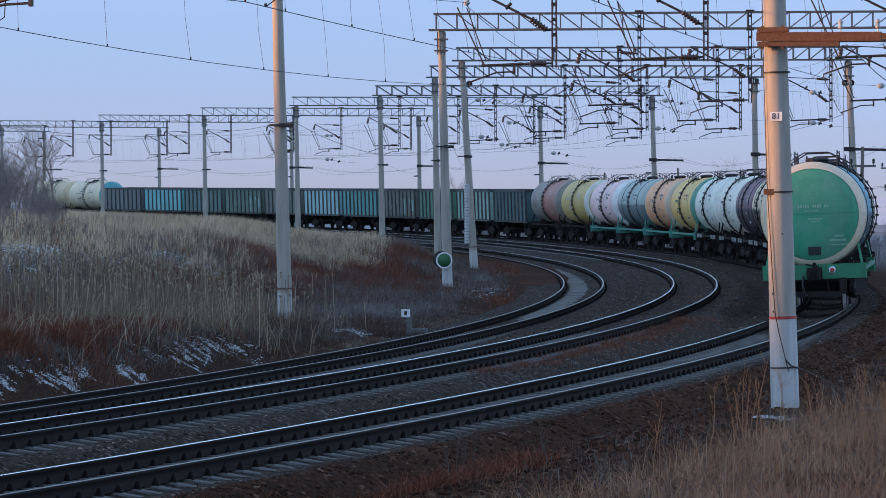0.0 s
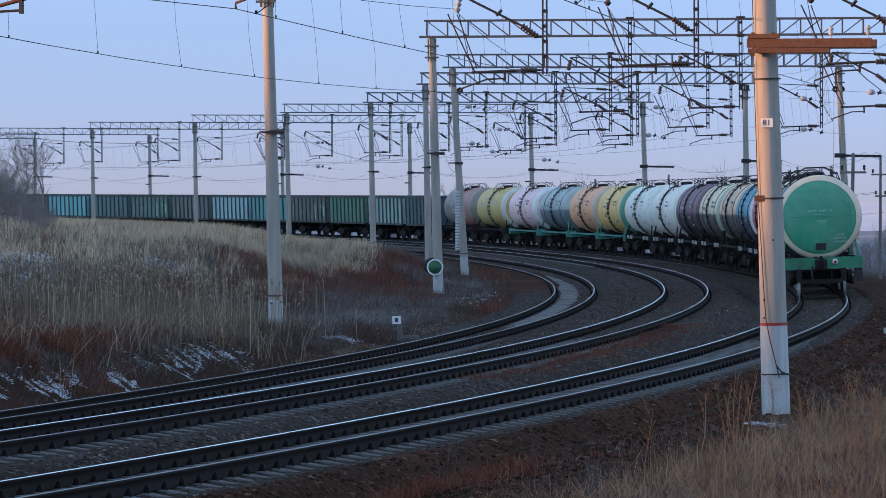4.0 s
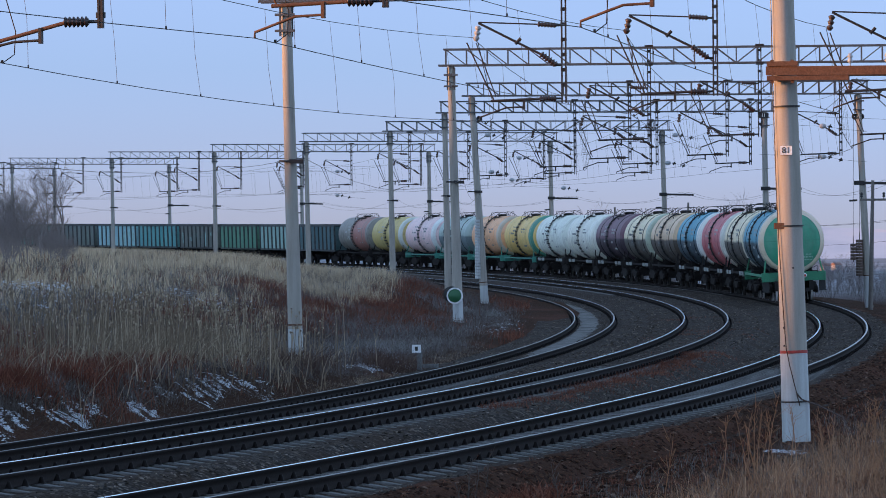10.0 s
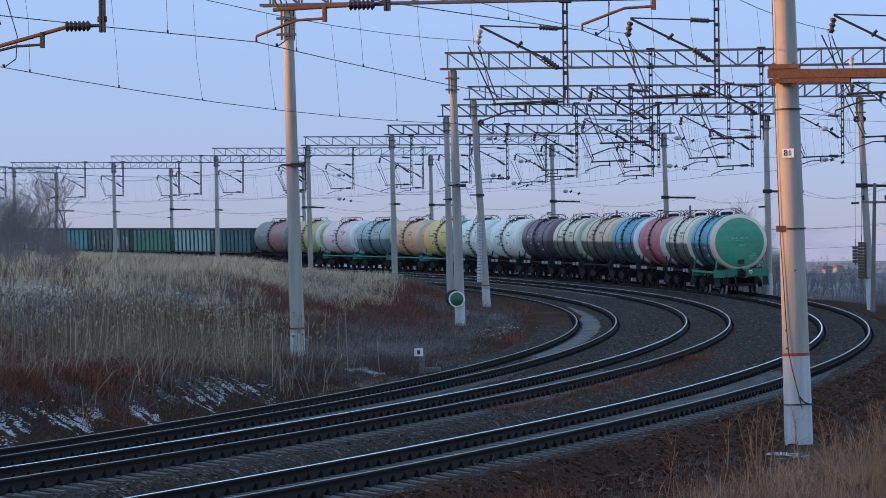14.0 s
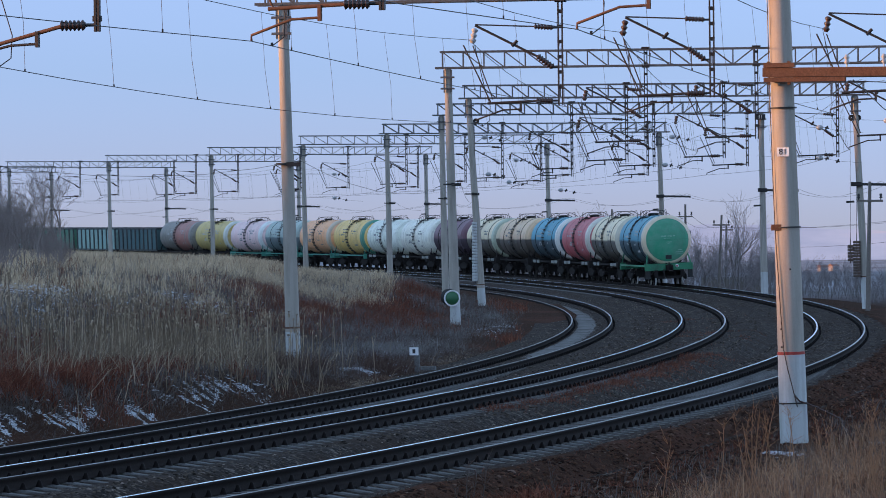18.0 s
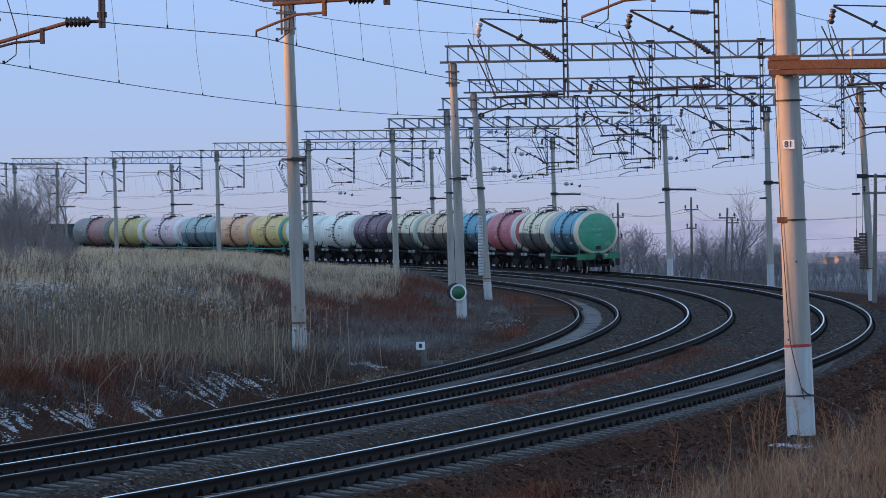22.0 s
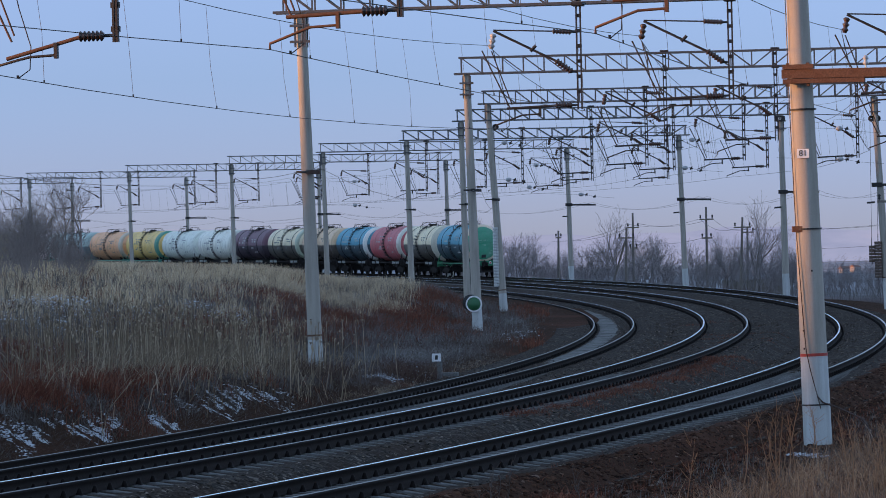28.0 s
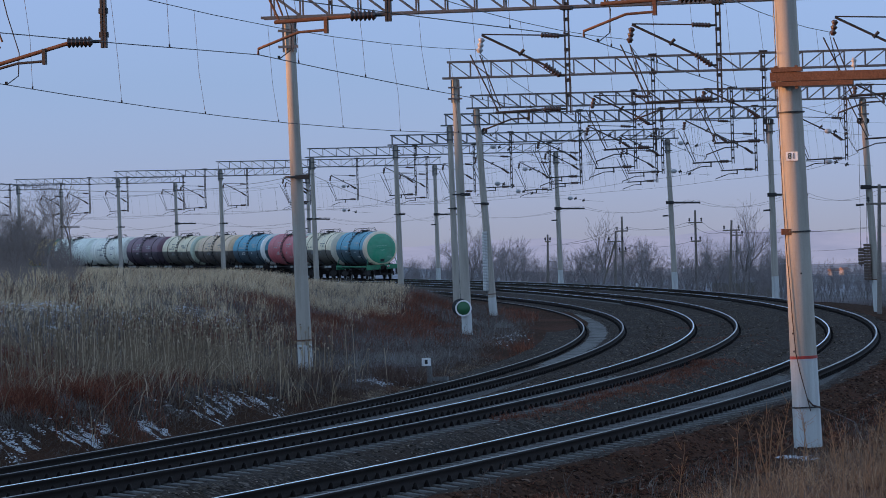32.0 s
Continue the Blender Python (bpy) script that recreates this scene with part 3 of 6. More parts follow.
def portal(i, spec):
    s = spec.s
    h = way_at(s)
    m = Matrix.Translation(place(s, 0, 0)) @ Matrix.Rotation(h - math.pi / 2, 4, "Z")      # x outwards, y along, z up
    base_label = "steel lattice catenary portal on two concrete posts across the tracks"
    if i == 0:
        base_label = "catenary portal with a numbered concrete post and rusty arm"
    ob = thing("catenary_portal", base_label, "catenary portal", "catenary portals", at=m)
    bz = BEAM_Z + spec.lift
    top = bz - 0.03
    for side, lat, lean in ((-1, -spec.inner, spec.lean_inner), (1, spec.outer, spec.lean_outer)):
        foot = -0.4 if i == 0 and side > 0 else -0.75 if side > 0 else -0.45
        if side < 0 and s > 100:
            foot = 0.2
        if side > 0 and s > 40:
            foot = -1.0
        off = math.tan(radians(lean)) * (top - foot)
        b = Build()
        zs = (foot - 0.6, foot + 1.9, foot + 5, top)
        r0, r1 = (0.235, 0.165) if i == 0 else (0.21, 0.142)
        pts = [(lat + off * (top - z) / (top - foot), 0, z) for z in zs]
        rad = [r0 + (r1 - r0) * (z - foot) / (top - foot) for z in zs]
        post = part("post", b.tube(pts, rad, 20), CONCRETE, ob, "tapered grey concrete post")
        # whitewashed foot with a painted line
        at = lambda z: Vector((lat + off * (top - z) / (top - foot), 0, z))
        wz = 1.17 if i == 0 and side > 0 else foot + (1.15 if side < 0 else 1.9)
        if i < 4 or side > 0:
            part("whitewash", Build().tube([at(foot - 0.3), at(wz)], [r0 + 0.007, r0 - 0.008], 20), WHITEWASH, post, "whitewashed foot")
        if i < 4:
            part("painted_line", Build().tube([at(wz), at(wz + 0.05)], [r0 - 0.003, r0 - 0.004], 20), RED_BAND if i == 0 else RUST, post, "thin red line")
        # steel cap under the beam
        for dx in (-0.14, 0.14):
            part("cap_bar", Build().beam((lat + dx, -0.16, top - 0.05), (lat + dx, -0.16, top - 0.95), 0.05, 0.05), STEEL, post)
            part("cap_bar", Build().beam((lat + dx, 0.16, top - 0.05), (lat + dx, 0.16, top - 0.95), 0.05, 0.05), STEEL, post)
        for dz in (-0.35, -0.8):
            part("clamp_bar", Build().beam((lat - 0.28, -0.2, top + dz), (lat + 0.28, -0.2, top + dz), 0.06, 0.07), STEEL, post)
        # side brackets of the low-voltage line
        br = Build()
        if side > 0 and i > 2:
            br.beam((lat - 0.1, -0.25, 5.6), (lat + 2.1, -0.25, 5.55), 0.1, 0.13)
            br.beam((lat - 0.25, -0.22, 5.6), (lat + 0.28, -0.22, 5.6), 0.1, 0.22)
            br.beam((lat - 0.5, -0.2, 4.7), (lat - 0.1, -0.2, 4.72), 0.08, 0.1)
            part("bracket", br, DARK_STEEL, post, "dark steel bracket")
        elif side < 0:
            br.beam((lat + 0.1, -0.2, 5.3), (lat + 0.5, -0.2, 5.28), 0.1, 0.12)
            br.tube([(lat, 0, 5.27), (lat, 0, 5.33)], [0.235, 0.235], 12)
            part("bracket", br, DARK_STEEL, post, "dark steel clamp")
    # lattice beam
    over = 0.75 if i < 2 else 0.5
    x0, x1 = -spec.inner - over, spec.outer + 0.75
    hgt, dep = 0.64, 0.42
    beam = part("beam", Build().beam((x0, -dep / 2, bz), (x1, -dep / 2, bz), 0.07, 0.075), STEEL, ob, "grey lattice cross-beam")
    part("chord", Build().beam((x0 + 0.2, -dep / 2, bz + hgt), (x1 - 0.2, -dep / 2, bz + hgt), 0.07, 0.07), STEEL, beam)
    part("chord", Build().beam((x0, dep / 2, bz), (x1, dep / 2, bz), 0.07, 0.075), STEEL, beam)
    part("chord", Build().beam((x0 + 0.2, dep / 2, bz + hgt), (x1 - 0.2, dep / 2, bz + hgt), 0.07, 0.07), STEEL, beam)
    n = max(8, int(round((x1 - x0 - 0.6) / (0.82 if i < 5 else 1.0))))
    w = (x1 - x0 - 0.6) / n
    up_mesh = Build().beam((0, 0, 0), (0, 0, hgt), 0.045, 0.045).mesh("upright", STEEL)
    d1 = Build().beam((0, 0, hgt), (w, 0, 0), 0.036, 0.042).mesh("diagonal", STEEL)
    d2 = Build().beam((0, 0, 0), (w, 0, hgt), 0.036, 0.042).mesh("diagonal", STEEL)
    tie = Build().beam((0, -dep / 2, 0), (w, dep / 2, 0), 0.035, 0.035).mesh("tie", STEEL)
    for j in range(n + 1):
        x = x0 + 0.3 + j * w
        for y in (-dep / 2, dep / 2):
            if y > 0 and i > 5:
                continue
            o = part("upright", up_mesh, None, beam)
            o.location = (x, y, bz)
            if j < n:
                o = part("diagonal", d1 if j < n * 0.55 else d2, None, beam)
                o.location = (x, y, bz)
        if j < n and i < 6:
            o = part("tie", tie, None, beam)
            o.location = (x, 0, bz)
    # a hanging mast with its cantilever over each track
    for k in range(3):
        mx = float(track_lat(k, s)) + spec.mast[k]
        z0 = arm_z(i, k)
        tip = -0.3 if i == 0 and k == 2 else 0.0      # this arm droops
        gap = 0.03 if i == 0 else 0.055
        X = lambda d: mx + d
        mast = Build()
        for dx in (-gap, gap):
            mast.beam((mx + dx, 0, bz + hgt + 0.1), (mx + dx, 0, z0 + 6.98), 0.04, 0.09)
        for q in range(9):
            z = bz + 0.5 - q * 0.42
            if z > z0 + 7.1:
                mast.beam((mx - 0.08, 0, z), (mx + 0.08, 0, z), 0.06, 0.1)
        mast.box((mx, 0, bz + hgt + 0.06), (0.34, dep + 0.16, 0.07))
        mast.box((mx, 0, bz - 0.03), (0.3, dep + 0.14, 0.09))
        mo = part("hanging_mast", mast, DARK_STEEL, ob, "hanging twin-bar steel mast")
        hx, hz = X(-2.38), z0 + 9.22
        arm = Build()
        arm.tube([(X(-0.72), 0, hz - 0.06), (hx, 0, hz + 0.02)], 0.02, 6)
        arm.tube([(X(-0.62), 0, z0 + 8.32), (hx, 0, hz)], 0.034, 8)
        arm.tube([(X(-1.35), 0, z0 + 8.62), (X(-1.2), 0, z0 + 8.78)], 0.05, 6)
        arm.tube([(X(-2.72), 0.05, hz - 0.54), (X(-1.95), 0, z0 + 7.05)], 0.022, 6)
        arm.tube([(X(-2.44), -0.05, hz - 0.56), (X(-1.9), 0, z0 + 7.16)], 0.018, 6)
        arm.tube([(X(-0.62), 0, z0 + 7.1), (X(-2.05), 0, z0 + 7.05 + tip)], 0.036, 8)
        part("cantilever", arm, RUST if i == 0 else DARK_STEEL, mo, "tubular steel cantilever")
        part("insulator", insulator(Build(), (hx, 0, hz - 0.08), (X(-2.46), 0, hz - 0.5), 0.1, 3), GREY_INSULATOR if i == 1 and k == 2 else INSULATOR, mo, "short hanging insulator")
        for xa, za, xb, zb, r in ((-0.72, 9.16, -0.2, 9.12, 0.085), (-0.64, 8.34, -0.2, 8.02, 0.1), (-0.68, 7.1, -0.22, 7.1, 0.1)):
            part("insulator", insulator(Build(), (X(xa), 0, z0 + za), (X(xb), 0, z0 + zb), r), INSULATOR, mo, "ribbed brown insulator")
            part("insulator_pin", Build().tube([(X(xb - 0.02), 0, z0 + zb), (X(-0.04), 0, z0 + zb)], 0.03, 8), DARK_STEEL, mo)
        steady = Build()
        steady.beam((X(-1.12), 0, z0 + 7.1 + tip * 0.3), (X(-1.12), 0, z0 + 6.82 + tip * 0.3), 0.06, 0.1)
        steady.tube([(X(-1.12), 0, z0 + 6.88 + tip * 0.3), (X(-1.62), 0, z0 + 6.86 + tip * 0.3), (X(-1.85), 0, z0 + 6.78 + tip * 0.2), (X(CONTACT[0]), 0, z0 + CONTACT[1] + 0.1), (X(CONTACT[0]), 0, z0 + CONTACT[1])], 0.024, 6)
        part("steady_arm", steady, RUST if i == 0 and k < 2 else DARK_STEEL, mo, "curved steady arm")
    if i in (4,):
        plate_on(ob, (spec.outer - 0.1, -0.3, bz - 0.25), 0.62, BLACK, SIGN_WHITE, 0.3)
    return ob


def text_mesh(text, size, mat):
    c = bpy.data.curves.new("figures", "FONT")
    c.body, c.size, c.extrude, c.align_x, c.align_y = text, size, 0.003, "CENTER", "CENTER"
    o = bpy.data.objects.new("figures", c)
    scene.collection.objects.link(o)
    me = bpy.data.meshes.new_from_object(o.evaluated_get(bpy.context.evaluated_depsgraph_get()))
    bpy.data.objects.remove(o)
    me.materials.clear()
    me.materials.append(mat)
    return me


def plate_on(parent, at, width, back, ink, height=0.3):
    """The support number on a small plate that faces along the line."""
    p = part("number_plate", Build().box(at, (width, 0.015, height)), back, parent, "small plate with the number 81")
    f = part("figures", text_mesh("81", height * 0.95, ink), None, p)
    f.matrix_basis = Matrix.Translation((at[0], at[1] - 0.012, at[2])) @ Matrix.Rotation(math.pi / 2, 4, "X")
    return p


portals = [portal(i, q) for i, q in enumerate(PORTALS)]


# the nearest post also carries a rusty cross-arm, a number plate, a step and an earthing cable
def dress_nearest_post():
    spec, ob = PORTALS[0], portals[0]
    lat, lean = spec.outer, spec.lean_outer
    top, foot = BEAM_Z - 0.03, -0.4
    off = math.tan(radians(lean)) * (top - foot)
    at = lambda z, r=0.0, a=0.0: Vector((lat + off * (top - z) / (top - foot) + r * math.sin(a), -r * math.cos(a), z))
    c = at(5.86)
    arm = Build()
    arm.beam((c.x - 0.27, -0.27, 5.89), (c.x + 1.82, -0.27, 5.87), 0.1, 0.15)
    arm.beam((c.x - 0.27, 0.27, 5.89), (c.x + 1.82, 0.27, 5.87), 0.1, 0.15)
    arm.beam((c.x - 0.25, -0.28, 6.005), (c.x + 0.27, -0.28, 6.005), 0.14, 0.075)
    for dx in (-0.17, 0.17):
        arm.box((c.x + dx, -0.28, 6.05), (0.05, 0.05, 0.04))
        arm.box((c.x + dx, -0.28, 5.7), (0.05, 0.05, 0.04))
    arm.beam((c.x - 0.25, -0.28, 5.765), (c.x + 1.12, -0.28, 5.755), 0.12, 0.075)
    part("cross_arm", arm, RUST, ob, "rusty channel-steel cross-arm")
    for dx in (1.14, 1.76):
        pin = Build().tube([(c.x + dx, -0.27, 5.94), (c.x + dx, -0.27, 6.1)], 0.012, 6)
        insulator(pin, (c.x + dx, -0.27, 6.0), (c.x + dx, -0.27, 6.16), 0.05, 2)
        part("pin_insulator", pin, GREY_INSULATOR, ob, "small white pin insulator")
    for z in (5.3, 3.3, 0.36):
        part("clamp", Build().tube([at(z - 0.012), at(z + 0.012)], 0.232 if z > 3 else 0.245, 20), DARK_STEEL, ob, "thin black strap")
    step = Build().box(at(3.3, 0.21, -0.75), (0.19, 0.1, 0.1), None, 0.02)
    part("step_bracket", step, RUST, ob, "rusty bolted bracket")
    cable = Build()
    cable.tube([at(z, 0.212 + (10 - z) * 0.0055, float(np.interp(z, (0.3, 1.17, 3.0, 5.0), (0.42, -0.3, -0.72, -0.95))) + 0.02 * math.sin(z * 3)) for z in np.linspace(9.5, 0.3, 30)], 0.009, 5)
    cable.tube([at(0.5, 0.24, 0.28), at(0.4, 0.27, 0.6), at(0.3, 0.42, 1.3), at(0.1, 0.8, 1.5), at(-0.2, 0.95, 1.4)], 0.014, 5)
    part("earth_cable", cable, INSULATOR, ob, "dark brown earthing cable")
    pl = plate_on(ob, (0, 0, 0), 0.2, SIGN_WHITE, BLACK, 0.15)
    pl.matrix_basis = Matrix.Translation(at(4.56, 0.222, 0.06))
    for z, a in ((1.6, -0.55), (1.3, -0.55), (0.35, -0.6), (2.6, 0.3)):
        part("bolt", Build().box(at(z, 0.235, a), (0.025, 0.02, 0.03)), DARK_STEEL, ob)


dress_nearest_post()


# ---- wires ----
def wire(name, pts, r, label, sides=4):
    ob = new(name, Build().tube(pts, r, sides, False).mesh(name, COPPER))
    return tagged(ob, label, "wire", "overhead wires")


def overhead_line(k):
    line = thing("overhead_line", "contact wire hung from a sagging messenger wire by droppers", "overhead line", "overhead lines")
    stops = [Portal(-112.0, 0, 0, 0, 0, PORTALS[0].mast)] + PORTALS
    mess, cont = [], []

    def held(i, q, spot):      # where a support holds a wire
        lat = float(track_lat(k, q.s)) + q.mast[k] + spot[0]
        return place(q.s, lat, arm_z(i, k) + spot[1])

    for j, (a, b) in enumerate(zip(stops, stops[1:])):
        span = b.s - a.s
        sag, low = 0.4 * (span / 42) ** 2, CONTACT_SAG[k] * (span / 42) ** 2
        ma, mb, ca, cb = held(max(0, j - 1), a, CATENARY), held(j, b, CATENARY), held(max(0, j - 1), a, CONTACT), held(j, b, CONTACT)
        hang = lambda w: (ma.lerp(mb, w) - Vector((0, 0, 4 * sag * w * (1 - w))), ca.lerp(cb, w) - Vector((0, 0, 4 * low * w * (1 - w))))
        for q in range(9 if j == len(stops) - 2 else 8):
            m, c = hang(q / 8)
            mess.append(m)
            cont.append(c)
        if a.s > 260:
            continue
        for w in (0.07, 0.2, 0.34, 0.48, 0.62, 0.76, 0.92):
            m, c = hang(w)
            mid = m.lerp(c, 0.6) + Vector((0.05 * math.sin(9 * w + j), 0, 0))
            d = part("dropper", Build().tube([m, mid, c], 0.0045, 3, False), COPPER, line)
            if j < 3:
                part("clip", Build().box(c + Vector((0, 0, 0.03)), (0.028, 0.028, 0.05)), COPPER, d)
        if j in (1, 2):      # a stout jumper just past the arm
            (m, c), bulge = hang(0.035), Vector((0.28, 0.1, 0))
            d = part("jumper", Build().tube([m, m.lerp(c, 0.45) + bulge * 0.5, m.lerp(c, 0.75) + bulge, m.lerp(c, 0.93) + bulge * 0.8, c], 0.011, 5, False), COPPER, line, "stout dark jumper cable")
            part("clip", Build().box(c + Vector((0, 0, 0.03)), (0.045, 0.045, 0.06)), COPPER, d)
    part("messenger_wire", Build().tube(mess, 0.0095, 4, False), COPPER, line)
    part("contact_wire", Build().tube(cont, 0.0095, 4, False), COPPER, line)
    return line


for k in range(3):
    overhead_line(k)


def span_wires(lat_of, z, r, label, first=0, last=None, sag=0.7):
    ps = PORTALS[first:last]
    pts = []
    for a, b in zip(ps, ps[1:]):
        A, B = place(a.s, lat_of(a), z), place(b.s, lat_of(b), z)
        for q in range(8):
            w = q / 8
            pts.append(A.lerp(B, w) - Vector((0, 0, 4 * sag * w * (1 - w))))
    pts.append(place(ps[-1].s, lat_of(ps[-1]), z))
    return wire("feeder_wire", pts, r, label)


span_wires(lambda p: p.outer + 1.9, 5.75, 0.008, "thin low-voltage wire along the outer posts", 0)
span_wires(lambda p: p.outer + 1.3, 5.75, 0.008, "thin low-voltage wire along the outer posts", 0)
span_wires(lambda p: -p.inner + 0.45, 5.4, 0.007, "thin signal wire along the inner posts", 0)
span_wires(lambda p: p.outer + 0.3, BEAM_Z + 0.95, 0.009, "bare feeder wire over the portals", 0)

# ---- the goods train ----
# Wagon space: x forwards (away from the camera), y to the left, z up from the rails, origin at mid-wagon.
def bogie_frame():
    b = Build()
    for y in (-1.02, 1.02):
        b.add([(-1.15, y - 0.07, 0.5), (-0.75, y - 0.07, 0.36), (0.75, y - 0.07, 0.36), (1.15, y - 0.07, 0.5), (1.15, y - 0.07, 0.66),
               (0.45, y - 0.07, 0.84), (-0.45, y - 0.07, 0.84), (-1.15, y - 0.07, 0.66),
               (-1.15, y + 0.07, 0.5), (-0.75, y + 0.07, 0.36), (0.75, y + 0.07, 0.36), (1.15, y + 0.07, 0.5), (1.15, y + 0.07, 0.66),
               (0.45, y + 0.07, 0.84), (-0.45, y + 0.07, 0.84), (-1.15, y + 0.07, 0.66)],
              [tuple(range(8)), tuple(range(15, 7, -1))] + [(i, i + 8, (i + 1) % 8 + 8, (i + 1) % 8) for i in range(8)])
        for x in (-0.925, 0.925):
            b.lathe([(0.0, y + 0.12 * (1 if y > 0 else -1)), (0.14, y + 0.12 * (1 if y > 0 else -1)), (0.15, y)], 10, "y", (x, 0, 0.475))
        for x in (-0.2, 0.0, 0.2):
            b.tube([(x, y, 0.42), (x, y, 0.8)], 0.07, 8)
    b.box((0, 0, 0.66), (0.46, 2.1, 0.3), None, 0.05)
    b.box((0, 0, 0.95), (0.4, 0.4, 0.3))
    for x in (-1.5, -0.38, 0.38, 1.5):      # brake beams with their shoes
        b.box((x, 0, 0.48), (0.1, 1.5, 0.16))
        for y in (-0.79, 0.79):
            b.box((x * 0.98, y, 0.7), (0.1, 0.2, 0.46))
    return b.mesh("bogie", BOGIE)


def wheelset():
    b = Build()
    b.tube([(0, -1.0, 0), (0, 1.0, 0)], 0.075, 10)
    for sg in (-1, 1):
        prof = [(0.1, sg * 0.72), (0.38, sg * 0.75), (0.41, sg * 0.72), (0.505, sg * 0.72), (0.5, sg * 0.75), (0.478, sg * 0.765), (0.472, sg * 0.85), (0.4, sg * 0.85), (0.36, sg * 0.8), (0.1, sg * 0.83)]
        b.lathe(prof, 24, "y")
        for a in range(6):      # holes and ribs of the disc show as the wheel turns
            c, sn = math.cos(a * math.pi / 3), math.sin(a * math.pi / 3)
            b.beam((0.12 * c, sg * 0.83, 0.12 * sn), (0.37 * c, sg * 0.81, 0.37 * sn), 0.05, 0.03, (0, 1, 0))
    return b.mesh("wheelset", BOGIE)


def tread_mesh(mat):
    b = Build()
    b.lathe([(0.487, -0.06), (0.482, 0.05)], 24, "y")
    return b.mesh("tyre", mat)


BOGIE_MESH, WHEEL_MESH, TYRE_MESH = bogie_frame(), wheelset(), tread_mesh(TYRE)
DULL_TYRE_MESH = tread_mesh(DULL_TYRE)


def coupler_mesh():
    b = Build()
    b.box((0.25, 0, 0), (0.6, 0.22, 0.26), None, 0.03)
    b.box((0.62, 0.14, 0), (0.3, 0.1, 0.3), None, 0.04)
    b.box((0.52, -0.02, 0), (0.16, 0.3, 0.34), None, 0.05)
    b.box((0.66, -0.16, 0.0), (0.2, 0.1, 0.22), None, 0.03)
    b.tube([(0.3, 0, 0.1), (0.35, 0, 0.32)], 0.05, 8)
    b.beam((0.35, -0.25, 0.28), (0.35, 0.12, 0.2), 0.04, 0.05)
    b.beam((0.0, -0.3, 0.1), (0.4, -0.05, 0.16), 0.03, 0.03)
    b.tube([(0.1, 0.35, -0.05), (0.15, 0.36, -0.3), (0.05, 0.38, -0.5)], 0.03, 6)
    return b.mesh("coupler", BOGIE)


COUPLER_MESH = coupler_mesh()


def running_gear(car, half, pivot, bright=False):
    for sg in (-1, 1):
        bo = part("bogie", BOGIE_MESH, None, car, "black cast-steel bogie")
        bo.location = (sg * pivot, 0, 0)
        for x in (-0.925, 0.925):
            w = part("wheelset", WHEEL_MESH, None, bo)
            w.location = (x, 0, 0.475)
            for sg2 in (-1, 1):
                t = part("tyre", TYRE_MESH if bright else DULL_TYRE_MESH, None, bo, "worn wheel tread")
                t.matrix_basis = pose(x, sg2 * 0.81, 0.475, 0, 0, 0 if sg2 > 0 else 180)
        c = part("coupler", COUPLER_MESH, None, car, "black automatic coupler")
        c.matrix_basis = pose(sg * (half - 0.72), 0, 1.06, 0, 0, 0 if sg > 0 else 180)


FADED_WHITE = plain("faded_white_paint", (0.45, 0.45, 0.42), 0.7, 0, 9, 0.2, relief=0)
FADED_GREY = plain("faded_grey_paint", (0.2, 0.21, 0.21), 0.7, 0, 9, 0.2, relief=0)
FADED_MINT = plain("faded_mint_lettering", (0.3, 0.5, 0.38), 0.7, 0, 9, 0.2, relief=0)
TAIL_RED = plain("tail_disc_red", (0.45, 0.05, 0.03), 0.5, 0, 9, 0.1, relief=0)
TANK_R, TANK_Z, TANK_HALF = 1.5, 2.75, 4.75


def shell(lo, hi, r=TANK_R, n=40):
    return Build().lathe([(r, lo), (r, hi)], n, "x", (0, 0, TANK_Z))


def head_mesh(sg, r=TANK_R, r_in=0.0, n=40, off=0.0):
    """A dished end; r_in > 0 leaves only its rim."""
    prof = []
    steps = 9
    a0 = 0.0 if r_in == 0 else r_in
    for i in range(steps + 1):
        q = 1 - (1 - a0) * i / steps
        x = TANK_HALF + 0.42 * math.sqrt(max(0.0, 1 - q ** 2.6)) + off
        prof.append((max(r * q, 0.002), sg * x))
    return Build().lathe(prof, n, "x", (0, 0, TANK_Z))


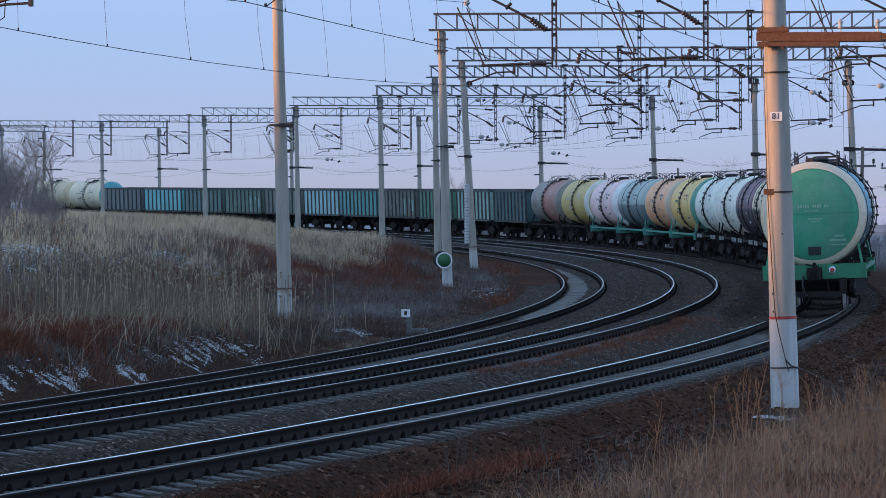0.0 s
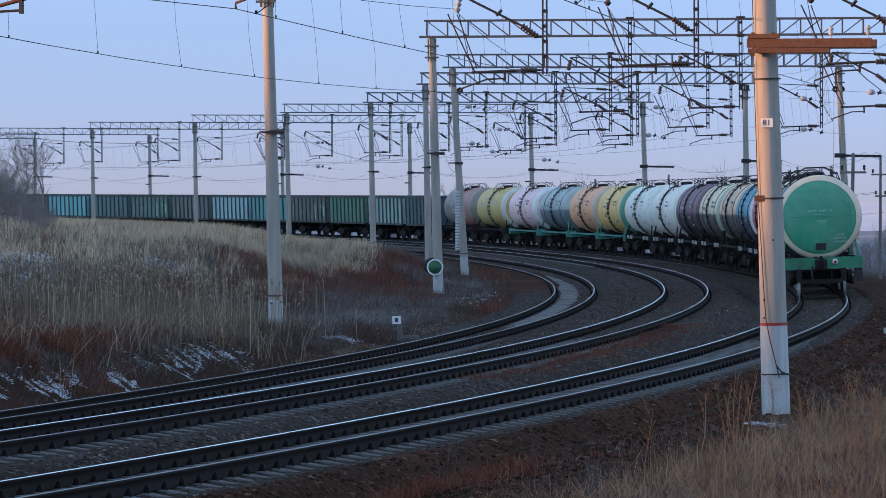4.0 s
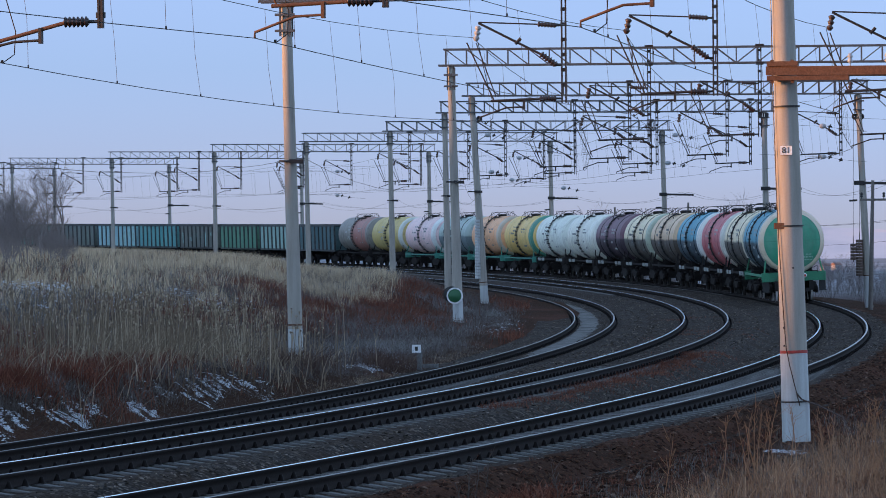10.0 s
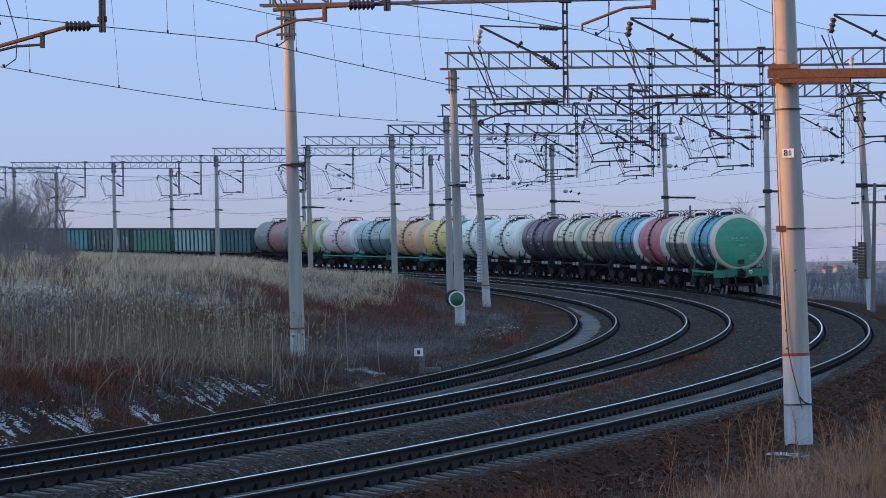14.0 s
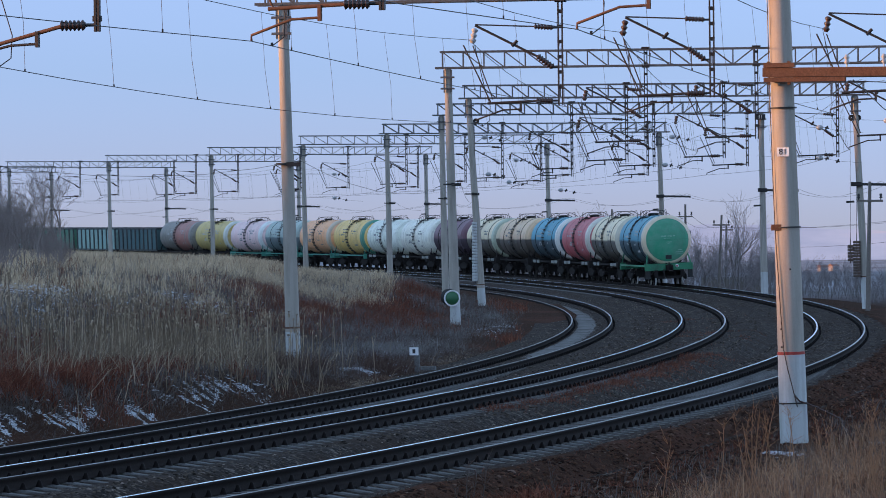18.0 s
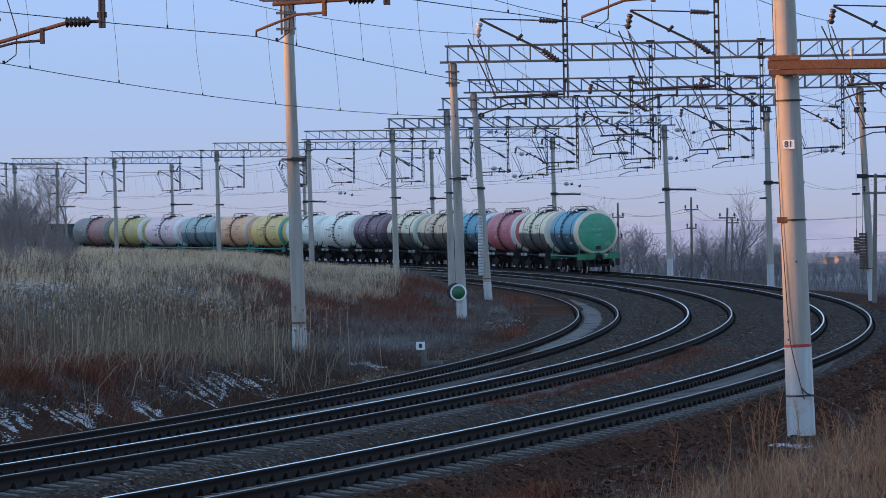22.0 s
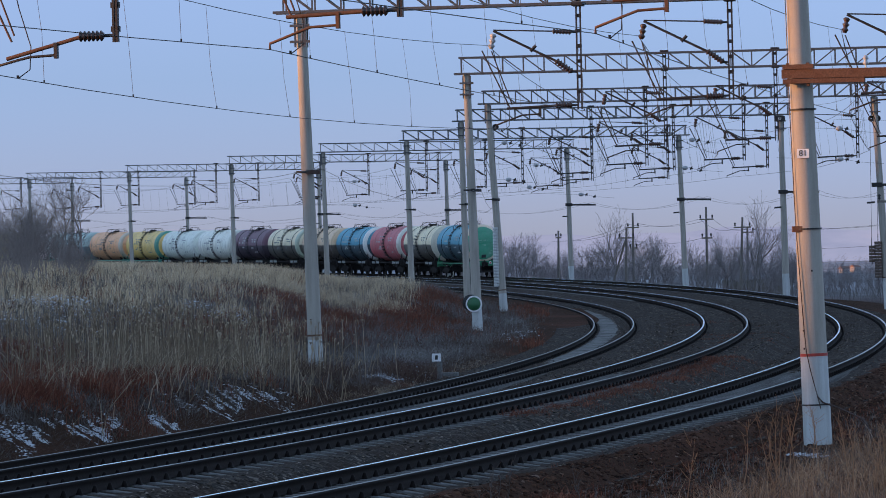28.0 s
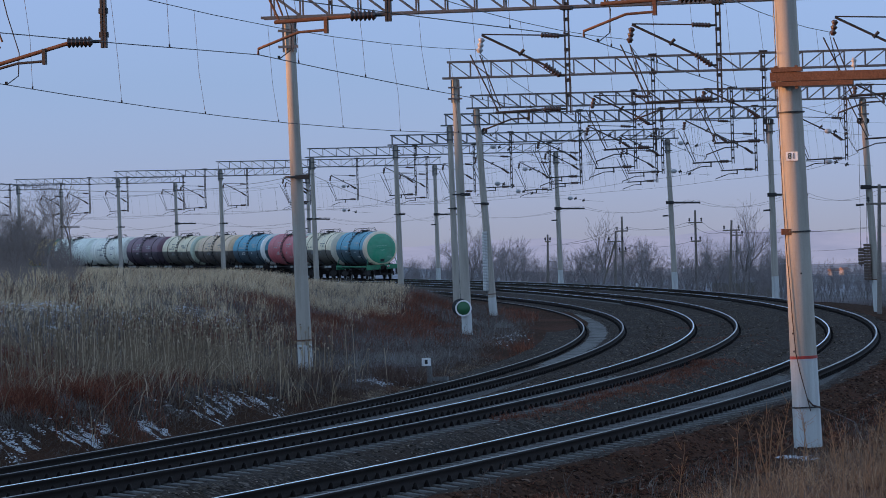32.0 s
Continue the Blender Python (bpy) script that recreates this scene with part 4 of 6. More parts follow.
def tank_wagon(colour, label, low=None, rear=None, ring=None, sill=None, band=None):
    car = thing("tank_wagon", label, "tank wagon", "goods train")
    paint = tank_paint("tank_paint", colour, low, -0.02, 0.42)
    body = part("tank", shell(-TANK_HALF, TANK_HALF), paint, car, "weathered cylindrical tank")
    rear_mat = paint if rear is None else tank_paint("end_paint", rear, None, grime=0.25)
    part("tank_end", head_mesh(1), paint, body)
    part("tank_end", head_mesh(-1, TANK_R, 0.0), rear_mat, body, "dished tank end")
    if ring:
        ring_paint = tank_paint("ring_paint", ring, None, grime=0.3)
        b = head_mesh(-1, TANK_R + 0.002, 0.87, off=0.012)
        b.lathe([(TANK_R + 0.008, -TANK_HALF - 0.02), (TANK_R + 0.008, -TANK_HALF + 0.55)], 40, "x", (0, 0, TANK_Z))
        part("end_ring", b, ring_paint, body, "pale ring round the tank end")
    if band:
        part("band", Build().lathe([(TANK_R + 0.006, band[0]), (TANK_R + 0.006, band[1])], 40, "x", (0, 0, TANK_Z)), tank_paint("band_paint", band[2]), body, "painted band round the tank")
    for x in (-3.1, 3.1):
        part("strap", Build().lathe([(TANK_R + 0.004, x - 0.07), (TANK_R + 0.02, x - 0.06), (TANK_R + 0.02, x + 0.06), (TANK_R + 0.004, x + 0.07)], 40, "x", (0, 0, TANK_Z)), BOGIE if low else paint, body, "steel tank strap")
    # manhole, valves and the railed walkway on the crown
    top = TANK_Z + TANK_R
    hatch = Build().lathe([(0.32, top - 0.12), (0.32, top + 0.07), (0.36, top + 0.07), (0.36, top + 0.12), (0.25, top + 0.16), (0.01, top + 0.17)], 18)
    hatch.box((0.75, 0, top + 0.04), (0.2, 0.2, 0.2), None, 0.05)
    hatch.tube([(-0.75, 0.1, top - 0.05), (-0.75, 0.1, top + 0.13)], 0.08, 10)
    part("manhole", hatch, DARK_STEEL, body, "black bolted manhole with valves")
    rail = Build()
    for x in (-1.1, 1.1):
        rail.tube([(x, -0.95, top - 0.4), (x, -0.8, top + 0.05), (x, -0.35, top + 0.3), (x, 0.35, top + 0.3), (x, 0.8, top + 0.05), (x, 0.95, top - 0.4)], 0.02, 6)
    for y in (-0.62, 0.62):
        rail.tube([(-1.35, y, top - 0.12), (-1.25, y, top + 0.2), (-1.0, y, top + 0.34), (-0.4, y, top + 0.28), (0.4, y, top + 0.28), (1.0, y, top + 0.34), (1.25, y, top + 0.2), (1.35, y, top - 0.12)], 0.018, 6)
        for x in (-0.75, 0, 0.75):
            rail.tube([(x, y, top - 0.12), (x, y, top + 0.22)], 0.014, 5)
        rail.beam((-1.3, y * 0.9, top - 0.06), (1.3, y * 0.9, top - 0.06), 0.26, 0.03)
    part("walkway", rail, DARK_STEEL, body, "dark railed walkway on the crown")
    # ladders down both flanks
    for sg in (-1, 1):
        lad = Build()
        for x in (-0.2, 0.2):
            pts = []
            for a in np.linspace(18, 150, 10):
                r = TANK_R + 0.09
                pts.append((x, sg * r * math.sin(radians(a)), TANK_Z + r * math.cos(radians(a))))
            lad.tube(pts, 0.022, 5)
        for a in np.arange(22, 150, 10.5):
            r = TANK_R + 0.09
            y, z = sg * r * math.sin(radians(a)), TANK_Z + r * math.cos(radians(a))
            lad.beam((-0.24, y, z), (0.24, y, z), 0.11, 0.07)
        part("ladder", lad, DARK_STEEL, body, "black ladder over the flank")
    # lettering too small to read
    for sg in (-1, 1):
        marks = Build()
        rm = random.Random(len(label) + sg)
        for zc, x0, x1 in ((3.45, 0.7, 1.9), (3.2, 0.7, 1.6), (3.0, 1.0, 2.6), (2.55, 1.0, 1.6), (2.4, 1.0, 1.9), (2.1, -2.9, -2.1), (3.3, -2.6, -1.2), (3.1, -2.6, -1.6), (2.5, -1.9, -1.3)):
            for x in np.arange(x0, x1, 0.24):
                if rm.random() < 0.25:
                    continue
                y = math.sqrt((TANK_R + 0.012) ** 2 - (zc - TANK_Z) ** 2)
                marks.beam((x, sg * y, zc), (x + rm.uniform(0.1, 0.2), sg * y, zc), 0.012, rm.uniform(0.09, 0.16))
        tagged(part("markings", marks, FADED_WHITE if sum(colour) < 1.2 else FADED_GREY, body, "rows of small painted marks"), kind="stuff")
    # underframe
    sm = sill or BOGIE
    fr = Build().box((0, 0, 1.06), (10.4, 0.42, 0.36))
    for x in (-3.7, 3.7):
        fr.box((x, 0, 1.2), (0.7, 2.5, 0.3), None, 0.05)
        for y in (-0.8, 0.8):
            fr.beam((x - 0.5, y, 1.25), (x - 0.5, y, 1.72), 0.12, 0.25)
            fr.beam((x + 0.5, y, 1.25), (x + 0.5, y, 1.72), 0.12, 0.25)
    fr.box((-0.8, 0.55, 0.85), (0.9, 0.35, 0.35), None, 0.08)
    fr.tube([(0.4, -0.6, 0.8), (1.5, -0.6, 0.8)], 0.2, 12)
    for x in (-2.0, 2.0):
        fr.beam((x, -1.3, 0.7), (x, 1.3, 0.75), 0.06, 0.06)
    frame_ob = part("underframe", fr, BOGIE, car, "black underframe with brake gear")
    for y in (-1.42, 1.42):
        part("side_sill", Build().beam((-4.9, y, 1.2), (4.9, y, 1.2), 0.1, 0.1), BOGIE if sm is PALE else sm, frame_ob, "long side sill")
        if sm is PALE:
            for x in (-4.1, -2.9, 2.6, 3.9):
                part("sill_plate", Build().box((x, y + (0.055 if y > 0 else -0.055), 1.19), (0.95, 0.02, 0.2)), PALE, frame_ob, "pale painted plate")
    for sg in (-1, 1):
        eb = Build().box((sg * 5.12, 0, 1.12), (0.14, 2.95, 0.42), None, 0.03)
        eb.beam((sg * 5.15, -1.35, 1.3), (sg * 4.65, -1.2, 2.1), 0.06, 0.06)
        eb.beam((sg * 5.15, 1.35, 1.3), (sg * 4.65, 1.2, 2.1), 0.06, 0.06)
        part("end_beam", eb, BOGIE if sm is PALE else sm, frame_ob, "buffer beam")
    running_gear(car, 5.7, 3.7, "tail" in label)
    return car


def gondola_wagon(colour, label, patch=None):
    car = thing("gondola_wagon", label, "gondola wagon", "goods train")
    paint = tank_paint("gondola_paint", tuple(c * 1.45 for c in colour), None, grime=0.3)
    # ribs and rails: darker copy of the wall colour, a tenth of the wagon's tone
    dark_rib = tank_paint("dark_rib", tuple(c * 0.1 for c in colour), None, grime=0.7)
    L, W, z0, z1 = 5.94, 1.52, 1.35, 3.48
    for y in (-W, W):
        side = Build().box((0, y, (z0 + z1) / 2), (2 * L, 0.05, z1 - z0))
        s_ob = part("side_wall", side, paint, car, "ribbed steel side")
        sg = 1 if y > 0 else -1
        for j in range(10):
            x = -L + 0.06 + j * (2 * L - 0.12) / 9
            rib = Build()
            rib.add([(x - 0.11, y, z0), (x - 0.05, y + sg * 0.13, z0), (x + 0.05, y + sg * 0.13, z0), (x + 0.11, y, z0),
                     (x - 0.11, y, z1), (x - 0.05, y + sg * 0.13, z1), (x + 0.05, y + sg * 0.13, z1), (x + 0.11, y, z1)],
                    [(0, 1, 5, 4), (1, 2, 6, 5), (2, 3, 7, 6), (4, 5, 6, 7), (3, 2, 1, 0)])
            part("rib", rib, dark_rib, s_ob)
        part("top_rail", Build().beam((-L, y, z1 + 0.04), (L, y, z1 + 0.04), 0.16, 0.12), dark_rib, s_ob)
        part("bottom_rail", Build().beam((-L, y, z0 - 0.03), (L, y, z0 - 0.03), 0.14, 0.16), dark_rib, s_ob)
        if patch:
            for x, z, w, h in ((-5.0, 2.3, 0.5, 0.9), (-4.0, 2.7, 0.3, 0.3), (-2.1, 2.4, 0.7, 1.0), (-2.1, 1.75, 0.6, 0.4), (-0.6, 2.1, 0.4, 0.8), (0.8, 2.6, 0.5, 0.35), (2.2, 2.2, 0.7, 0.4), (4.9, 2.3, 0.5, 1.1)):
                part("painted_patch", Build().box((x, y + sg * 0.03, z), (w, 0.012, h)), patch, s_ob, "pale painted patch")
    for sg in (-1, 1):
        end = Build().box((sg * L, 0, (z0 + z1) / 2), (0.06, 2 * W, z1 - z0))
        e_ob = part("end_wall", end, paint, car, "ribbed end wall")
        for z in (1.7, 2.2, 2.7, 3.2):
            part("rib", Build().beam((sg * (L + 0.07), -W, z), (sg * (L + 0.07), W, z), 0.12, 0.14), paint, e_ob)
        part("top_rail", Build().beam((sg * L, -W + 0.08, z1 + 0.04), (sg * L, W - 0.08, z1 + 0.04), 0.16, 0.12), dark_rib, e_ob)
    part("floor", Build().box((0, 0, z0 - 0.05), (2 * L, 2 * W - 0.06, 0.06)), BOGIE, car)
    part("load", Build().add([(-L + .05, -W + .05, 2.9), (L - .05, -W + .05, 2.9), (L - .05, W - .05, 2.9), (-L + .05, W - .05, 2.9), (-L + 1, 0, 3.15), (L - 1, 0, 3.15)],
                                 [(0, 1, 5, 4), (1, 2, 5), (2, 3, 4, 5), (3, 0, 4)]), BALLAST, car, "heaped dark load")
    fr = Build().box((0, 0, 1.06), (12.1, 0.42, 0.34))
    for x in (-4.06, 4.06):
        fr.box((x, 0, 1.15), (0.7, 2.7, 0.26), None, 0.05)
    fr.box((-0.8, 0.5, 0.8), (0.9, 0.4, 0.4), None, 0.08)
    fr.beam((-2.2, -1.25, 0.75), (2.2, 1.25, 0.75), 0.06, 0.06)
    for x in (-5.97, 5.97):
        fr.box((x, 0, 1.12), (0.14, 2.9, 0.4), None, 0.03)
    part("underframe", fr, BOGIE, car, "black underframe with brake gear")
    running_gear(car, 6.525, 4.06)
    return car


GREEN = plain("green_sill_paint", (0.03, 0.2, 0.1), 0.6, 0, 3, 0.25, (0.03, 0.03, 0.03), 0.6)
PALE = plain("pale_sill_paint", (0.24, 0.25, 0.23), 0.65, 0, 1.5, 0.35, (0.04, 0.035, 0.03), 0.95)
TEAL = plain("teal_sill_paint", (0.05, 0.25, 0.19), 0.6, 0, 3, 0.25, (0.04, 0.04, 0.04), 0.7)
PATCH = plain("pale_patch_paint", (0.3, 0.47, 0.42), 0.7, 0, 3, 0.3, (0.05, 0.08, 0.07), 0.8)
DARK_OIL = (0.03, 0.028, 0.028)
TANK_CARS = [      # from the tail forwards
    dict(colour=(0.035, 0.33, 0.45), label="blue tank wagon with a green end, tail of the train", low=(0.03, 0.05, 0.06), rear=(0.022, 0.33, 0.17), ring=(0.78, 0.62, 0.42), sill=GREEN),
    dict(colour=(0.86, 0.71, 0.44), label="cream tank wagon with dark oiled flanks", low=DARK_OIL, sill=PALE, rear=(0.62, 0.55, 0.4)),
    dict(colour=(0.56, 0.085, 0.1), label="crimson tank wagon with a pale end ring", ring=(0.7, 0.66, 0.55), sill=PALE),
    dict(colour=(0.03, 0.33, 0.45), label="bright blue tank wagon with white end ring", low=(0.03, 0.04, 0.05), ring=(0.75, 0.74, 0.66), sill=PALE),
    dict(colour=(0.75, 0.5, 0.28), label="tan tank wagon with a grimy lower half", low=DARK_OIL, sill=BOGIE),
    dict(colour=(0.82, 0.68, 0.42), label="khaki cream tank wagon stained black below", low=DARK_OIL, sill=PALE, ring=(0.45, 0.5, 0.36)),
    dict(colour=(0.16, 0.055, 0.085), label="dull purple tank wagon, black below", low=(0.035, 0.025, 0.035), sill=PALE),
    dict(colour=(0.88, 0.85, 0.7), label="white tank wagon with worn grey marks", sill=PALE),
    dict(colour=(0.79, 0.82, 0.69), label="pale mint tank wagon with grey patches", sill=PALE),
    dict(colour=(0.86, 0.55, 0.12), label="mustard yellow tank wagon with a teal end ring", ring=(0.06, 0.3, 0.2), sill=TEAL),
    dict(colour=(0.9, 0.42, 0.17), label="orange tank wagon with a black strap", sill=TEAL, ring=(0.6, 0.47, 0.33)),
    dict(colour=(0.36, 0.47, 0.42), label="blue-grey tank wagon with darker flanks", low=(0.1, 0.14, 0.15), sill=TEAL),
    dict(colour=(0.9, 0.61, 0.57), label="faded pink tank wagon with white end", ring=(0.8, 0.8, 0.74), sill=TEAL),
    dict(colour=(0.6, 0.44, 0.1), label="olive yellow tank wagon with pale end ring", ring=(0.66, 0.68, 0.58), sill=BOGIE),
    dict(colour=(0.24, 0.22, 0.18), label="grey tank wagon with a red flank panel", band=(-4.2, 0.6, (0.42, 0.15, 0.11)), sill=BOGIE),
]
GONDOLAS = [((0.014, 0.07, 0.075), 0), ((0.16, 0.28, 0.24), 0), ((0.028, 0.15, 0.08), 0), ((0.07, 0.08, 0.06), 1), ((0.04, 0.22, 0.21), 0),
            ((0.19, 0.36, 0.36), 1), ((0.08, 0.1, 0.08), 0), ((0.055, 0.12, 0.085), 1), ((0.05, 0.12, 0.11), 0), ((0.1, 0.34, 0.33), 0), ((0.085, 0.1, 0.1), 0)]
GONDOLA_WORDS = ["dark teal gondola wagon with ribbed steel sides", "pale grey-green gondola wagon with worn marks", "dark green gondola wagon with ribbed steel sides",
                 "brownish gondola wagon with pale patches", "faded teal gondola wagon with rusty streaks", "pale cyan gondola wagon with painted scrawls", "dusty brown gondola wagon with ribbed sides",
                 "dark green gondola wagon with painted scrawls", "grey-teal gondola wagon with ribbed sides", "light turquoise gondola wagon with pale patches", "slate grey gondola wagon with ribbed sides"]
FRONT_TANKS = [dict(colour=(0.78, 0.66, 0.42), label="cream tank wagon with a turquoise end", rear=(0.04, 0.36, 0.38), sill=BOGIE),
               dict(colour=(0.68, 0.54, 0.30), label="sandy tank wagon ahead of the gondolas", sill=BOGIE)]
train = []      # (wagon, distance of its middle from the tail, half its pivot distance)
run = 0.0
for spec in TANK_CARS:
    train.append((tank_wagon(**spec), run + 5.7, 3.7))
    run += 11.4
run -= 0.5      # the gondolas are coupled close behind the last tank
for (colour, patched), words in zip(GONDOLAS, GONDOLA_WORDS):
    train.append((gondola_wagon(colour, words, PATCH if patched else None), run + 6.525, 4.06))
    run += 13.05
for spec in FRONT_TANKS:
    train.append((tank_wagon(**spec), run + 5.7, 3.7))
    run += 11.4


def dress_tail(car):
    """Lettering, plate, seam and tail disc on the last wagon's rear."""
    end = next(c for c in car.children if c.name.startswith("tank"))
    x = -TANK_HALF - 0.44

    def on_end(y, z):
        q = min(0.99, math.hypot(y, z - TANK_Z) / TANK_R)
        return -TANK_HALF - 0.42 * math.sqrt(1 - q ** 2.6) - 0.012

    rm = random.Random(4)
    for z, y0, y1, h in ((2.98, -0.45, 0.4, 0.1), (2.85, -0.15, 0.25, 0.04), (2.62, -0.25, 0.2, 0.06), (2.55, -0.2, 0.05, 0.04), (2.12, -0.85, -0.55, 0.06), (2.0, -0.98, -0.45, 0.08), (1.87, -0.95, -0.5, 0.06)):
        b = Build()
        for y in np.arange(y0, y1, 0.068):
            if rm.random() < 0.12:
                continue
            b.beam((on_end(y, z), y, z), (on_end(y + 0.04, z), y + 0.04, z), 0.012, h * rm.uniform(0.6, 1.0))
        tagged(part("lettering", b, FADED_MINT, end, "row of small pale marks"), kind="stuff")
    seam = Build()
    for k in range(12):
        y0, y1 = -1.26 + 0.21 * k, -1.05 + 0.21 * k
        seam.beam((on_end(y0, 2.77), y0, 2.77), (on_end(y1, 2.77), y1, 2.77), 0.008, 0.01)
    part("weld_seam", seam, GREEN, end)
    plate = Build()
    for k in range(4):
        plate.beam((on_end(0, 1.62 + 0.06 * k) - 0.01, -0.2, 1.62 + 0.06 * k), (on_end(0, 1.62 + 0.06 * k) - 0.01, 0.16, 1.62 + 0.06 * k), 0.02 + 0.01 * (k % 2), 0.062)
    part("plate", plate, BLACK, end, "dark riveted plate")
    disc = part("tail_disc", Build().lathe([(0.002, -5.23), (0.1, -5.23), (0.1, -5.19), (0.002, -5.19)], 20, "x", (0, -0.5, 1.16)), SIGN_WHITE, car, "round white tail disc with a red spot")
    part("spot", Build().lathe([(0.002, -5.236), (0.06, -5.236), (0.06, -5.23)], 16, "x", (0, -0.5, 1.16)), TAIL_RED, disc)
    hose = Build().tube([(-5.2, 0.32, 1.0), (-5.36, 0.34, 0.75), (-5.32, 0.3, 0.42), (-5.2, 0.2, 0.5)], 0.035, 8)
    part("brake_hose", hose, BLACK, car)
    steps = Build()
    for y in (-1.3, 1.3):
        steps.beam((-5.1, y, 0.95), (-5.1, y, 0.45), 0.04, 0.3)
        steps.beam((-5.1, y - 0.18, 0.45), (-5.1, y + 0.18, 0.45), 0.25, 0.03)
    part("footstep", steps, DARK_STEEL, car)
    for y in (-1.1, 1.1):
        part("hand_rail", Build().tube([(-5.2, y, 1.3), (-5.26, y, 1.6), (-5.2, y + 0.35 * (1 if y < 0 else -1), 1.45), (-5.15, y + 0.4 * (1 if y < 0 else -1), 1.3)], 0.016, 6), DARK_STEEL, car)


dress_tail(train[0][0])


def tail_at(t):
    """Where the tail of the train stands on the outer track."""
    w = min(1.0, max(0.0, (t - 4) / 8))      # it gains a little speed as it clears the curve
    return -16.70 + w * w * (3 - 2 * w) + 6.795 * t + 0.01436 * t * t


def along(s):
    """The outer track is a little longer round the sharpest part of the curve."""
    late = min(1.0, max(0.0, (s - 42) / 30))
    return s - 2.7 * late * late * (3 - 2 * late) * math.exp(-(max(0.0, s - 130) / 48) ** 2)


def wagon_pose(mid, pivot):
    mid = along(mid)
    a, b = place(mid - pivot), place(mid + pivot)
    d = b - a
    turn = d.to_track_quat("X", "Z").to_matrix().to_4x4()
    return Matrix.Translation((a + b) / 2) @ turn @ Matrix.Rotation(-CANT[0] / 1.6, 4, "X")


def motions():
    """The train draws away round the curve; its wheels roll."""
    times = [2.0 * k for k in range(17)]
    for car, ahead, pivot in train:
        walk(car, [(t, wagon_pose(tail_at(t) + ahead, pivot)) for t in times])
    turns = [0.1 * k for k in range(321)]
    for car, ahead, pivot in train[:3]:
        for bo in car.children:
            if not bo.name.startswith("bogie"):
                continue
            for w in bo.children:
                if w.name.startswith("wheelset"):
                    x = w.location.x
                    walk(w, [(t, pose(x, 0, 0.475) @ Matrix.Rotation((tail_at(t) - tail_at(0)) / 0.475, 4, "Y")) for t in turns])

# ---- plants ----
rng = np.random.default_rng(7)


def straw_mat(name, stops, rough=0.85, thin=True):
    """Dead stalks: each one a little different, paler towards old bleached ones."""
    m, t, n, l, b = nodes_of(name)
    g = n.new("ShaderNodeNewGeometry")
    c = ramp(t, g.outputs["Random Per Island"], stops)
    if thin:      # tufts differ from place to place
        spot = noise_node(t, 0.7, 4, 0.6, coords(t))
        mean = tuple(sum(q[1][k] for q in stops) / len(stops) for k in range(3))
        c = mixc(t, ramp(t, spot.outputs["Fac"], [(0.38, (0.7,)), (0.55, (0.0,))]), c, (mean[0] * 0.5, mean[1] * 0.44, mean[2] * 0.4))
    l.new(c, b.inputs["Base Color"])
    b.inputs["Roughness"].default_value = rough
    b.inputs["Specular IOR Level"].default_value = 0.05
    if thin:      # light shines through thin dry blades
        tr, mx = n.new("ShaderNodeBsdfTranslucent"), n.new("ShaderNodeMixShader")
        mx.inputs[0].default_value = 0.45
        l.new(c, tr.inputs["Color"])
        l.new(b.outputs[0], mx.inputs[1])
        l.new(tr.outputs[0], mx.inputs[2])
        l.new(mx.outputs[0], n["Material Output"].inputs["Surface"])
    return m


STRAW = straw_mat("bleached_straw", [(0.0, (0.44, 0.315, 0.205)), (0.4, (0.58, 0.44, 0.29)), (0.8, (0.7, 0.56, 0.385)), (1.0, (0.78, 0.66, 0.49))])
REED = straw_mat("dry_reed", [(0.0, (0.13, 0.1, 0.075)), (0.5, (0.27, 0.205, 0.145)), (0.85, (0.48, 0.375, 0.26)), (1.0, (0.66, 0.54, 0.39))])
RUSTY = straw_mat("rust_brown_weed", [(0.0, (0.07, 0.025, 0.018)), (0.5, (0.175, 0.064, 0.041)), (1.0, (0.31, 0.135, 0.088))])
GREYISH = straw_mat("grey_dead_weed", [(0.0, (0.085, 0.073, 0.068)), (0.5, (0.145, 0.127, 0.118)), (1.0, (0.26, 0.235, 0.217))])
ASHEN = straw_mat("ash_grey_weed", [(0.0, (0.17, 0.164, 0.162)), (0.5, (0.27, 0.262, 0.26)), (1.0, (0.4, 0.39, 0.385))])
BRUSH = straw_mat("dark_brown_brushwood", [(0.0, (0.05, 0.03, 0.024)), (0.5, (0.1, 0.062, 0.05)), (1.0, (0.19, 0.13, 0.105))])
TAWNY = straw_mat("tawny_dead_weed", [(0.0, (0.18, 0.085, 0.048)), (0.5, (0.44, 0.235, 0.13)), (1.0, (0.7, 0.47, 0.3))])


